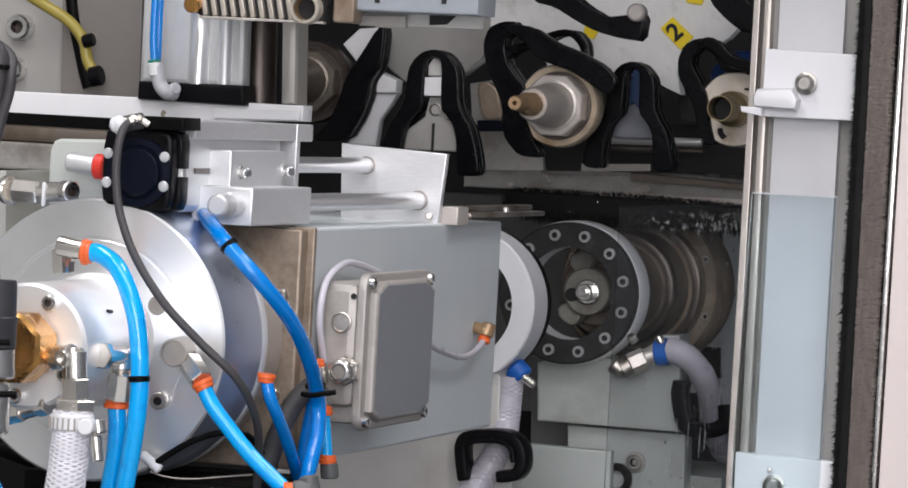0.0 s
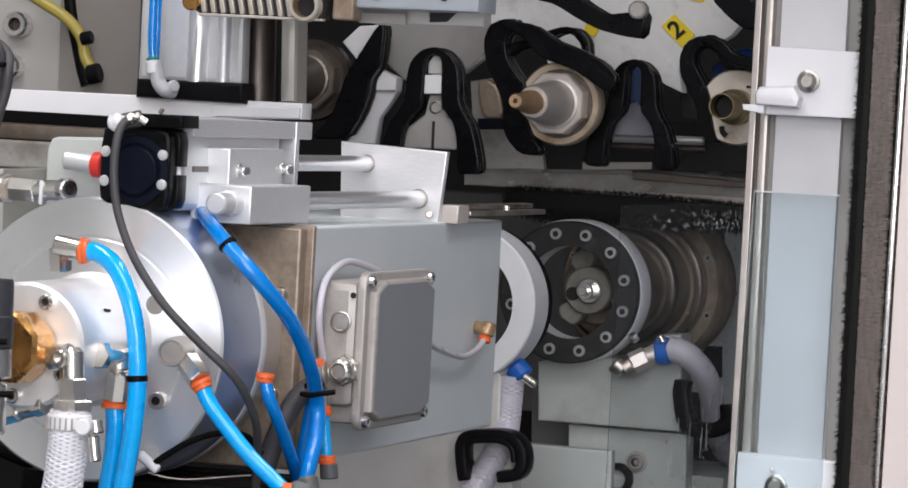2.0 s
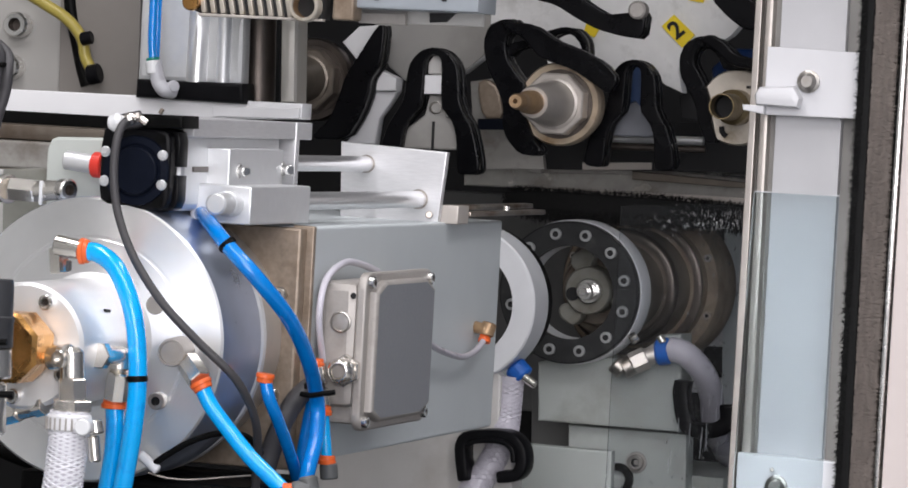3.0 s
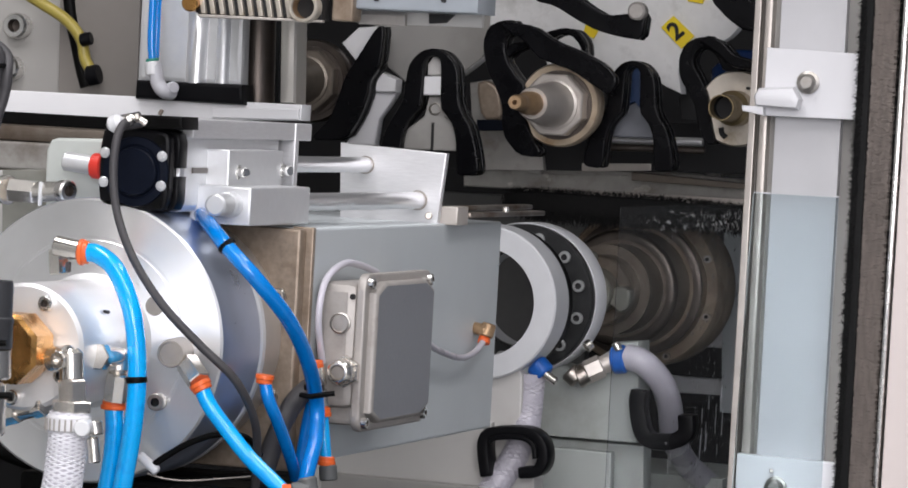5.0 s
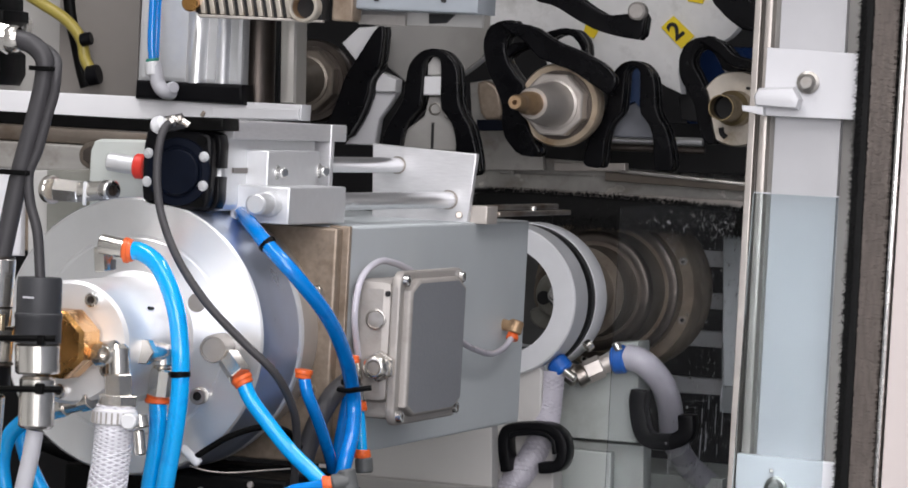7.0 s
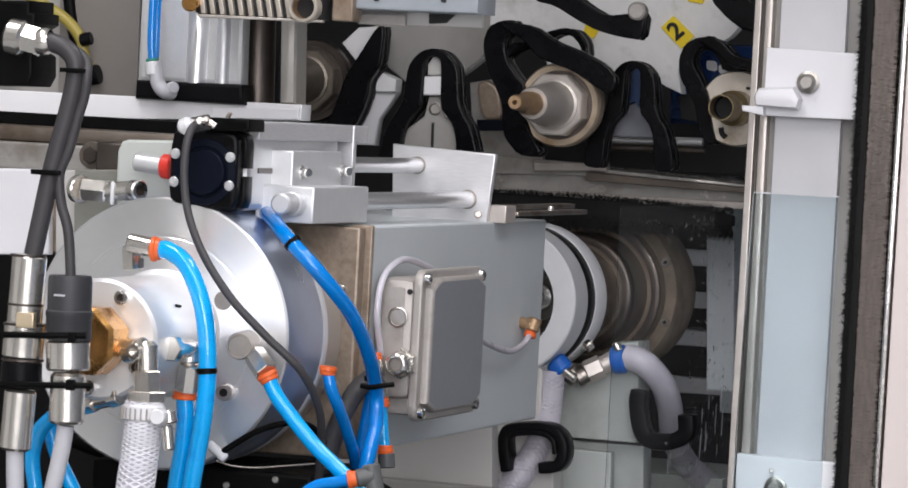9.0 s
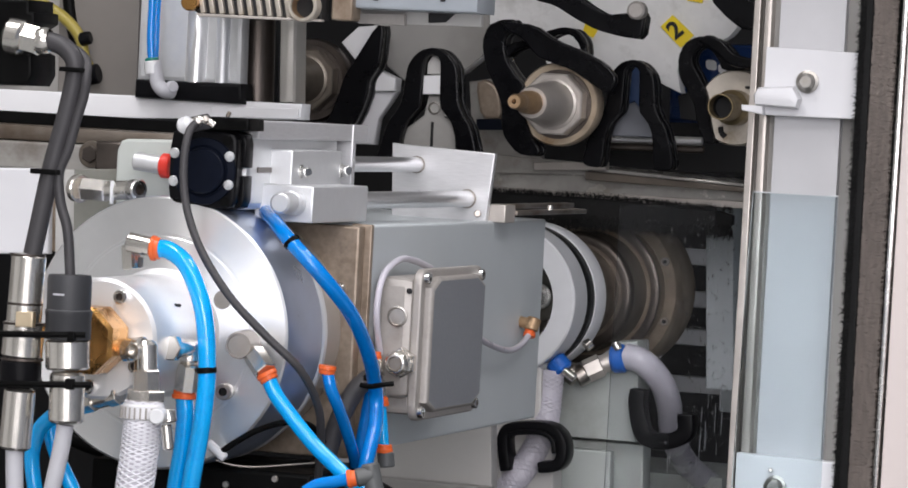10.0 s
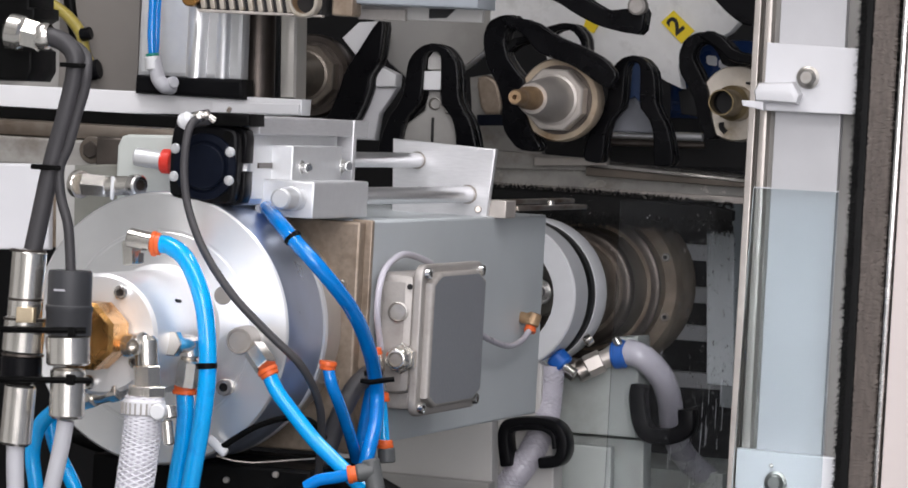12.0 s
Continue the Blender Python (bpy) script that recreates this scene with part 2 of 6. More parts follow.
def join(*bms):
    out = bms[0]
    for b in bms[1:]:
        me = bpy.data.meshes.new("tmp")
        b.to_mesh(me)
        out.from_mesh(me)
        b.free()
        bpy.data.meshes.remove(me)
    return out


def block(lo, hi, bevel=0.001, turn=None):
    """A bevelled box between two corners, turned about its middle."""
    lo, hi = Vector([min(a, b) for a, b in zip(lo, hi)]), Vector([max(a, b) for a, b in zip(lo, hi)])
    bm = bmesh.new()
    bmesh.ops.create_cube(bm, size=1, matrix=Matrix.Diagonal((*(hi - lo), 1)))
    if bevel:
        bmesh.ops.bevel(bm, geom=bm.edges[:], offset=min(bevel, min(hi - lo) * 0.45), segments=2, profile=0.5, affect="EDGES")
    bm.transform(Matrix.Translation((lo + hi) / 2) @ (turn or Matrix()))
    return bm


def lathe(profile, n=48, at=(0, 0, 0), axis=(1, 0, 0)):
    """A solid of revolution: pairs (distance along the axis, radius)."""
    bm = bmesh.new()
    rings = []
    for d, r in profile:
        if r < 1e-6:
            rings.append([bm.verts.new((d, 0, 0))])
        else:
            rings.append([bm.verts.new((d, r * math.cos(2 * math.pi * k / n), r * math.sin(2 * math.pi * k / n))) for k in range(n)])
    for a, b in zip(rings, rings[1:]):
        for k in range(n):
            va, vb = [a[k % len(a)], a[(k + 1) % len(a)]], [b[(k + 1) % len(b)], b[k % len(b)]]
            vs = list(dict.fromkeys(va + vb))
            if len(vs) > 2:
                bm.faces.new(vs)
    bmesh.ops.recalc_face_normals(bm, faces=bm.faces)
    turn = Vector((1, 0, 0)).rotation_difference(Vector(axis).normalized()).to_matrix().to_4x4()
    bm.transform(Matrix.Translation(at) @ turn)
    return bm


def rod(a, b, r, n=20, chamfer=0.0, r2=None):
    a, b = Vector(a), Vector(b)
    L = (b - a).length
    r2 = r if r2 is None else r2
    c = chamfer
    prof = [(0, 0), (0, r - c), (c, r), (L - c, r2), (L, r2 - c), (L, 0)] if c else [(0, 0), (0, r), (L, r2), (L, 0)]
    return lathe(prof, n, a, b - a)


def hexagon(a, b, r, c=0.0008):
    return rod(a, b, r, 6, c)


def spline(points, n=10):
    """A smooth path through points."""
    p = [Vector(q) for q in points]
    p = [2 * p[0] - p[1]] + p + [2 * p[-1] - p[-2]]
    out = []
    for i in range(1, len(p) - 2):
        for k in range(n):
            t = k / n
            out.append(0.5 * (2 * p[i] + (p[i + 1] - p[i - 1]) * t + (2 * p[i - 1] - 5 * p[i] + 4 * p[i + 1] - p[i + 2]) * t * t
                              + (3 * p[i] - p[i - 1] - 3 * p[i + 1] + p[i + 2]) * t ** 3))
    return out + [p[-2]]


def hose(points, r, n=14, steps=10, ripple=0.0, period=0.004):
    """A round tube along a smooth path."""
    path = spline(points, steps)
    bm = bmesh.new()
    side, rings = None, []
    run = 0.0
    for i, p in enumerate(path):
        t = (path[min(i + 1, len(path) - 1)] - path[max(i - 1, 0)]).normalized()
        side = (side - t * side.dot(t)).normalized() if side else t.orthogonal().normalized()
        other = t.cross(side)
        if i:
            run += (p - path[i - 1]).length
        rr = r + ripple * math.sin(2 * math.pi * run / period)
        rings.append([bm.verts.new(p + rr * (side * math.cos(2 * math.pi * k / n) + other * math.sin(2 * math.pi * k / n))) for k in range(n)])
    for a, b in zip(rings, rings[1:]):
        for k in range(n):
            bm.faces.new((a[k], a[(k + 1) % n], b[(k + 1) % n], b[k]))
    bm.faces.new(rings[0][::-1])
    bm.faces.new(rings[-1])
    bmesh.ops.recalc_face_normals(bm, faces=bm.faces)
    return bm


def slab(outline, x0, x1, bevel=0.001):
    """An outline of (y, z) pairs made solid from x0 to x1."""
    bm = bmesh.new()
    a = [bm.verts.new((x0, y, z)) for y, z in outline]
    b = [bm.verts.new((x1, y, z)) for y, z in outline]
    n = len(outline)
    front, back = bm.faces.new(a), bm.faces.new(b[::-1])
    for k in range(n):
        bm.faces.new((a[k], b[k], b[(k + 1) % n], a[(k + 1) % n]))
    bmesh.ops.recalc_face_normals(bm, faces=bm.faces)
    if bevel:
        edges = list(front.edges) + list(back.edges)
        bmesh.ops.bevel(bm, geom=edges, offset=bevel, segments=2, profile=0.5, affect="EDGES")
    return bm


def band(path, width, x0, x1, bevel=0.0015, steps=6, taper=None):
    """A strip of that width along a smooth path of (y, z) pairs, from x0 to x1."""
    pts = spline([(0, y, z) for y, z in path], steps)
    left, right = [], []
    for i, p in enumerate(pts):
        t = (pts[min(i + 1, len(pts) - 1)] - pts[max(i - 1, 0)]).normalized()
        nrm = Vector((0, -t.z, t.y))
        w = width if taper is None else width + (taper - width) * i / (len(pts) - 1)
        left.append(p + nrm * w / 2)
        right.append(p - nrm * w / 2)
    bm = bmesh.new()
    rows = [[bm.verts.new((x, q.y, q.z)) for q in s] for x, s in ((x0, left), (x0, right), (x1, right), (x1, left))]
    m = len(pts)
    for a, b in ((0, 1), (1, 2), (2, 3), (3, 0)):
        for i in range(m - 1):
            bm.faces.new((rows[a][i], rows[a][i + 1], rows[b][i + 1], rows[b][i]))
    bm.faces.new([rows[k][0] for k in range(4)])
    bm.faces.new([rows[k][-1] for k in (3, 2, 1, 0)])
    bmesh.ops.recalc_face_normals(bm, faces=bm.faces)
    if bevel:
        sharp = [e for e in bm.edges if len(e.link_faces) == 2 and e.calc_face_angle(0) > 1.0]
        bmesh.ops.bevel(bm, geom=sharp, offset=bevel, segments=2, profile=0.5, affect="EDGES")
    return bm


def socket_screw(at, r, axis=(-1, 0, 0), h=None):
    """A cap screw with a hexagon socket, its head standing out along the axis."""
    h = h or r
    prof = [(0, 0), (0, r), (h * 0.85, r), (h, r * 0.85), (h, r * 0.52), (h * 0.35, r * 0.5), (h * 0.3, 0)]
    bm = lathe(prof, 16, at, axis)
    bm.faces.ensure_lookup_table()
    # Socket faces get the darker second material, painting in the hole's shade.
    for f in bm.faces[-32:]:
        f.material_index = 1
    return bm


def braid(path, r, parent, strands=8, pitch=0.045, mat=None, thick=0.0006):
    """Crossed threads wound round a hose, both ways."""
    pts = spline(path, 14)
    run, frames, side = [0.0], [], None
    for i, p in enumerate(pts):
        t = (pts[min(i + 1, len(pts) - 1)] - pts[max(i - 1, 0)]).normalized()
        side = (side - t * side.dot(t)).normalized() if side else t.orthogonal().normalized()
        frames.append((p, side, t.cross(side)))
        if i:
            run.append(run[-1] + (p - pts[i - 1]).length)
    threads = []
    for winding in (1, -1):
        for k in range(strands):
            rope = []
            for (p, u, v), d in zip(frames, run):
                a = winding * 2 * math.pi * d / pitch + 2 * math.pi * k / strands
                rope.append(p + r * (u * math.cos(a) + v * math.sin(a)))
            threads.append(hose(rope, thick, 4, 1))
    return tagged(part("braid", join(*threads), mat or BRAID, parent, "white woven braid"), kind="stuff")


def inset(outline, d):
    """The outline drawn inwards by a distance."""
    n = len(outline)
    area = sum(a[0] * b[1] - b[0] * a[1] for a, b in zip(outline, outline[1:] + outline[:1]))
    turn = 1 if area > 0 else -1
    out = []
    for k in range(n):
        (ya, za), (y, z), (yb, zb) = outline[k - 1], outline[k], outline[(k + 1) % n]
        t = Vector((yb - ya, zb - za)).normalized()
        out.append((y - t.y * d * turn, z + t.x * d * turn))
    return out


# ---- the hall and the machine's enclosure ----
def setting(name, bm, mat, label, category="structure"):
    ob = part(name, bm, mat, None, label)
    return tagged(ob, label, category, kind="structure")


# Unseen room closed round the machine for bounced light and reflections.
def hall():
    setting("floor", block((-5, -4, -1.05), (3.6, 3.2, -1.0), 0), CONCRETE, "grey coated concrete factory floor", "floor")
    setting("ceiling", block((-5, -4, 2.4), (3.6, 3.2, 2.5), 0), HALL, "plain white factory ceiling", "ceiling")
    setting("wall_north", block((-5, 3.2, -1.0), (3.6, 3.3, 2.4), 0), HALL, "plain pale painted hall wall", "wall")
    setting("wall_south", block((-5, -4.1, -1.0), (3.6, -4.0, 2.4), 0), HALL_BLUE, "plain blue-grey painted hall wall", "wall")
    for lo, hi in (((-5.1, -4, -1.0), (-5, -3.5, 2.4)), ((-5.1, -0.3, -1.0), (-5, 3.2, 2.4)), ((-5.1, -3.5, -1.0), (-5, -0.3, -0.05)), ((-5.1, -3.5, 2.15), (-5, -0.3, 2.4))):
        setting("wall_west", block(lo, hi, 0), HALL, "pale painted hall wall round the assumed window", "wall")
    setting("wall_east", block((3.6, -4, -1.0), (3.7, 3.2, 2.4), 0), HALL_BLUE, "plain blue-grey painted hall wall", "wall")


def enclosure():
    # Back wall and bed are coloured near-black in place of deep shade.
    setting("wall_machine_back", block((2.3, -1.2, -1.0), (2.35, 1.3, 1.0), 0.004), DEEP, "steel back wall inside the machine, coloured near-black for shade", "wall")
    setting("wall_machine_side", block((-0.3, 1.15, -1.0), (2.3, 1.2, 1.0), 0.004), INSIDE, "grey steel side wall inside the machine", "wall")
    # Unseen roof, added overhead; it keeps light off the tool changer.
    setting("added_roof", block((0.62, -0.9, 0.62), (2.35, 1.2, 0.65), 0.004), INSIDE, "added grey sheet steel roof, unseen, shading the tool changer", "roof")
    setting("wall_partition", slab([(0.3395, 0.0789), (0.1667, 0.0791), (0.1523, -0.1679), (0.3254, -0.1674)], 1.9, 1.92, 0.002), PARTITION, "dark grey partition behind the clamping rings", "wall")
    setting("machine_bed", block((-0.35, -0.55, -1.0), (2.3, 1.15, -0.42), 0.006), DEEP, "steel machine bed under the slides, coloured near-black for shade", "machine bed")


def fixtures():
    """Unseen, assumed: housings over the ceiling lamps and the frame of the west window."""
    for x, y, z, sx, sy in LUMINAIRES:
        t = thing("added_luminaire", (x, y, 2.4), "added white flat ceiling luminaire, out of view", "ceiling light", "hall luminaires")
        part("housing", block((x - sx / 2 - 0.03, y - sy / 2 - 0.03, z + 0.01), (x + sx / 2 + 0.03, y + sy / 2 + 0.03, 2.4), 0.005), HALL, t)
    # Frame added round the lamp behind the camera; the window is assumed.
    t = tagged(thing("assumed_window_1", (-5.05, -1.9, -0.05), "assumed large hall window in a pale frame, unseen", "window"), kind="structure")
    for y in (-3.5, -2.43, -1.37, -0.36):
        part("mullion", block((-5.08, y, -0.05), (-5.02, y + 0.06, 2.15), 0.004), HALL, t)
    for z in (-0.05, 2.09):
        part("rail", block((-5.08, -3.5, z), (-5.02, -0.3, z + 0.06), 0.004), HALL, t)


hall()
fixtures()
enclosure()


# ---- static machine parts ----
def tool_carousel():
    t = thing("tool_carousel", (1.25, 0.0144, 0.4289), "pale grey tool changer disc with numbered yellow stickers", "tool changer")
    part("disc", slab([(0.2227, 0.3124), (0.214, 0.2437), (0.1976, 0.2112), (0.1767, 0.1961), (0.1526, 0.1951), (0.1204, 0.2093), (0.1005, 0.2263), (0.094, 0.2494), (0.0455, 0.2517), (0.0314, 0.2126), (-0.0046, 0.2031), (-0.0335, 0.2102), (-0.0681, 0.2176), (-0.0862, 0.2073), (-0.1023, 0.2011), (-0.0975, 0.2234), (-0.1012, 0.2394), (-0.1106, 0.2477), (-0.1352, 0.2511), (-0.1475, 0.2585), (-0.1609, 0.2748), (-0.1614, 0.3163)], 1.25, 1.27), DISC, t)
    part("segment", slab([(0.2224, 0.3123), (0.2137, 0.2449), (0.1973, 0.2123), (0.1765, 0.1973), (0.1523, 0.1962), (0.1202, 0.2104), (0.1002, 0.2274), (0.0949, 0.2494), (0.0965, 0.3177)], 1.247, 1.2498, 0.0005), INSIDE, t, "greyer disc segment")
    for pts in ([(-0.0905, 0.2764), (-0.1124, 0.2578), (-0.1005, 0.2449), (-0.079, 0.2646)], [(-0.0037, 0.2662), (-0.0158, 0.2588), (-0.0116, 0.2507), (-0.0008, 0.2547)], [(-0.0996, 0.2998), (-0.1217, 0.2975), (-0.1187, 0.2895), (-0.1047, 0.2911)]):
        part("sticker", slab(pts, 1.246, 1.2495, 0), LABEL, t, "small yellow number sticker")
    return t


def text_on(word, at, size, turn, mat, parent, name="number"):
    curve = bpy.data.curves.new("glyph", "FONT")
    curve.body, curve.size, curve.extrude, curve.align_x, curve.align_y = word, size, 0.0004, "CENTER", "CENTER"
    curve.offset = 0.0006
    ob = bpy.data.objects.new("glyph", curve)
    me = bpy.data.meshes.new_from_object(ob)
    bpy.data.objects.remove(ob)
    bm = bmesh.new()
    bm.from_mesh(me)
    bpy.data.meshes.remove(me)
    bm.transform(Matrix.Translation(at) @ turn)
    return part(name, bm, mat, parent)


# Facing the open front of the machine: text stands in a plane across the spindle axis.
FRONT = Matrix(((0, 0, -1, 0), (-1, 0, 0, 0), (0, 1, 0, 0), (0, 0, 0, 1)))


def rounded(outline, times=1):
    """The outline with its corners cut, as a moulding has them."""
    for _ in range(times):
        out = []
        for (ya, za), (yb, zb) in zip(outline, outline[1:] + outline[:1]):
            out += [(0.8 * ya + 0.2 * yb, 0.8 * za + 0.2 * zb), (0.2 * ya + 0.8 * yb, 0.2 * za + 0.8 * zb)]
        outline = out
    return outline


def open_jaws(y, z, size):
    """The outline of an empty gripper: an arch over a slot, waisted, with legs that spread and end square."""
    half = [(0.0, 0.0), (0.012, -0.0033), (0.0197, -0.0104), (0.0247, -0.0192), (0.0268, -0.0367), (0.028, -0.051), (0.0334, -0.062),
            (0.0411, -0.0729), (0.0471, -0.0915), (0.0515, -0.1134), (0.0471, -0.119), (0.0307, -0.12), (0.028, -0.1107), (0.0268, -0.086),
            (0.0225, -0.0718), (0.0164, -0.0641), (0.0093, -0.0564), (0.0082, -0.0148), (0.0055, -0.0093), (0.0, -0.0071)]
    right = [(y - size * a, z + size * b) for a, b in half]
    left = [(y + size * a, z + size * b) for a, b in half[1:-1]]
    return right + left[::-1]


def fork(outline, x, label, arm=None, knob=None):
    """A moulded gripper of two thin cheeks, with an arm across it where it has one."""
    outline = rounded(outline)
    arm = rounded(arm) if arm else None
    t = thing("tool_gripper", (x, *outline[0]), label, "tool gripper", "grippers of the tool changer")
    part("cheek", slab(outline, x - 0.006, x + 0.003, 0.0016), GRIP, t)
    part("back_cheek", slab(outline, x + 0.012, x + 0.021, 0.0016), GRIP, t)
    part("web", slab(inset(outline, 0.0011), x + 0.003, x + 0.012, 0), RUBBER, t)
    if arm:
        part("arm", slab(arm, x - 0.02, x - 0.0085, 0.0018), GRIP, t)
    if knob:
        part("knob", rod(Vector(knob) + Vector((0.004, 0, 0)), Vector(knob) - Vector((0.012, 0, 0)), 0.0085, 20, 0.002), CAST, t, "grey round knob")
    return t


def tool_holder(y, z, x, s, label, hollow=False, ring=TAN, steel=STEEL_WARM):
    """A hollow-taper tool holder: flange ring, hexagon-sided collar, cone and nozzle, facing the open front."""
    t = thing("tool_holder", (x, y, z), label, "tool holder", "tool holders in the changer")
    part("flange", lathe([(0.02, 0), (0.02, 0.9 * s), (0.0, s), (-0.012, s), (-0.015, 0.96 * s), (-0.013, 0.6 * s), (-0.013, 0)], 56, (x, y, z)), ring, t)
    if hollow:
        part("bore", lathe([(-0.013, 0.47 * s), (-0.034, 0.46 * s), (-0.038, 0.35 * s), (-0.074, 0.34 * s), (-0.076, 0.335 * s), (-0.076, 0.305 * s), (-0.02, 0.295 * s)], 32, (x, y, z)), OLIVE, t)
        # Near-black lining paints the shade at the bottom of the bore.
        part("hole", lathe([(-0.062, 0.303 * s), (-0.05, 0.298 * s), (-0.05, 0)], 32, (x, y, z)), DEEP, t)
        part("notch", hose([(x - 0.0142, y + 0.0135, z - 0.0185), (x - 0.0142, y + 0.0125, z - 0.0235), (x - 0.0142, y + 0.0085, z - 0.0275)], 0.0026, 10), DEEP, t, "dark drive notch")
        part("notch", hose([(x - 0.0142, y - 0.008, z + 0.0195), (x - 0.0142, y - 0.0155, z + 0.0185), (x - 0.0142, y - 0.0205, z + 0.0145)], 0.0012, 8), DEEP, t, "thin dark groove")
        return t
    part("groove", lathe([(-0.0135, 0.83 * s), (-0.0155, 0.82 * s), (-0.0155, 0)], 48, (x, y, z)), OILY, t, "dark groove round the collar")
    bm = rod((0, 0, 0), (-0.02, 0, 0), 0.78 * s, 8, 0.0015)
    bm.transform(Matrix.Translation((x - 0.015, y, z)) @ Matrix.Rotation(radians(22.5), 4, "X"))
    part("collar", bm, steel, t)
    cone = part("cone", lathe([(-0.03, 0.62 * s), (-0.037, 0.61 * s), (-0.038, 0.55 * s), (-0.1, 0.40 * s), (-0.104, 0.36 * s), (-0.104, 0)], 40, (x, y, z)), steel, t)
    part("nozzle", lathe([(-0.1, 0.28 * s), (-0.122, 0.27 * s), (-0.126, 0.21 * s), (-0.138, 0.17 * s), (-0.142, 0.19 * s), (-0.158, 0.18 * s), (-0.162, 0.15 * s), (-0.162, 0.06 * s), (-0.15, 0.05 * s), (-0.15, 0)], 24, (x, y, z)), BRASS_OLD, cone)
    return t


def changer():
    c = tool_carousel()
    text_on("2", (1.2445, -0.0943, 0.2616), 0.024, FRONT @ Matrix.Rotation(radians(42), 4, "Z"), INK, c)
    # empty forks, open below
    y, z = 0.1035, 0.2314
    fork(open_jaws(y, z, 1.0), 1.1, "empty black plastic tool gripper, jaws open downwards")
    y, z = -0.0828, 0.2301
    fork(open_jaws(y, z, 0.87), 1.14, "empty black plastic tool gripper, jaws open downwards")
    fork([(0.0512, 0.2378), (0.0464, 0.2538), (0.0337, 0.2604), (0.0189, 0.2611), (0.0216, 0.2496), (0.0281, 0.2438), (0.0287, 0.2339), (0.0257, 0.2221), (0.0153, 0.2084), (0.0063, 0.2001), (0.0103, 0.1907), (0.0063, 0.1718), (-0.0034, 0.1505), (-0.0126, 0.139), (-0.0072, 0.1332), (0.0099, 0.1345), (0.0238, 0.149), (0.028, 0.1624), (0.0278, 0.1788), (0.0344, 0.1949), (0.0458, 0.2134)], 1.085,
         "black plastic tool gripper closed round a steel tool holder", [(0.0306, 0.2586), (-0.003, 0.2569), (-0.0264, 0.2428), (-0.0522, 0.2343), (-0.0752, 0.2236), (-0.0872, 0.2101), (-0.078, 0.1945), (-0.0653, 0.2025), (-0.042, 0.2165), (-0.0191, 0.2229), (-0.0075, 0.2267), (0.0076, 0.2434), (0.0221, 0.2492)])
    fork([(-0.2097, 0.224), (-0.2093, 0.2315), (-0.1958, 0.2362), (-0.184, 0.2485), (-0.1721, 0.2539), (-0.1572, 0.2537), (-0.1453, 0.2466), (-0.14, 0.2334), (-0.1416, 0.2162), (-0.1501, 0.2032), (-0.1581, 0.1901), (-0.162, 0.1714), (-0.1707, 0.1541), (-0.1806, 0.1557), (-0.1752, 0.1721), (-0.1721, 0.1881), (-0.1702, 0.2015), (-0.1615, 0.2172), (-0.1542, 0.2287), (-0.1553, 0.2385), (-0.1622, 0.2437), (-0.1717, 0.2415), (-0.1783, 0.2332), (-0.1833, 0.2226)], 1.085,
         "black plastic tool gripper looped round a hollow holder", [(-0.1600, 0.2500), (-0.1721, 0.2560), (-0.1850, 0.2500), (-0.1965, 0.2385), (-0.2250, 0.2330), (-0.2250, 0.2245), (-0.1935, 0.2270), (-0.1800, 0.2390), (-0.1700, 0.2450)])
    fork([(-0.0067, 0.291), (-0.0433, 0.2894), (-0.0585, 0.2782), (-0.078, 0.2683), (-0.099, 0.2715), (-0.1155, 0.2733), (-0.1126, 0.2474), (-0.093, 0.2492), (-0.0705, 0.254), (-0.0504, 0.2628), (-0.0273, 0.2757), (-0.0074, 0.2791)], 1.05,
         "black plastic gripper arm with a grey knob at its tip", knob=(1.045, -0.109, 0.2739))
    fork([(-0.1634, 0.3022), (-0.1921, 0.3035), (-0.2042, 0.2868), (-0.2169, 0.2863), (-0.2182, 0.2648), (-0.1991, 0.2607), (-0.1818, 0.2717), (-0.1642, 0.2882)], 1.1, "black plastic gripper arm above the stickers")
    fork([(0.0163, 0.2429), (0.0054, 0.2523), (-0.0116, 0.2575), (-0.026, 0.256), (-0.0358, 0.2454), (-0.0377, 0.2312), (-0.0321, 0.2298), (-0.0291, 0.2418), (-0.0206, 0.2502), (-0.0091, 0.2508), (0.0031, 0.2436), (0.0084, 0.2356)], 1.14, "black plastic gripper loop behind the tool holder")
    fork([(0.1878, 0.251), (0.18, 0.2508), (0.1818, 0.2191), (0.1847, 0.2087), (0.1924, 0.197), (0.1929, 0.1846), (0.2005, 0.1615), (0.2141, 0.1381), (0.253, 0.136), (0.232, 0.157), (0.2237, 0.1801), (0.2177, 0.2014), (0.2079, 0.2166)], 1.18, "black plastic tool gripper beside the side wall")
    fork([(0.0337, 0.2296), (0.0251, 0.2388), (0.0082, 0.2429), (0, 0.2389), (0.0202, 0.2325), (0.0277, 0.2244)], 1.092, "short black strap inside the gripper loop")
    y, z = -0.0253, 0.1836
    tool_holder(y, z, 1.1, 0.0395, "bronze-coloured steel tool holder with a cone and nozzle")
    y, z = -0.1966, 0.1893
    tool_holder(y, z, 1.1, 0.0355, "pale worn tool holder with a hollow brass bore", True, CREAM)
    y, z = 0.2566, 0.1944
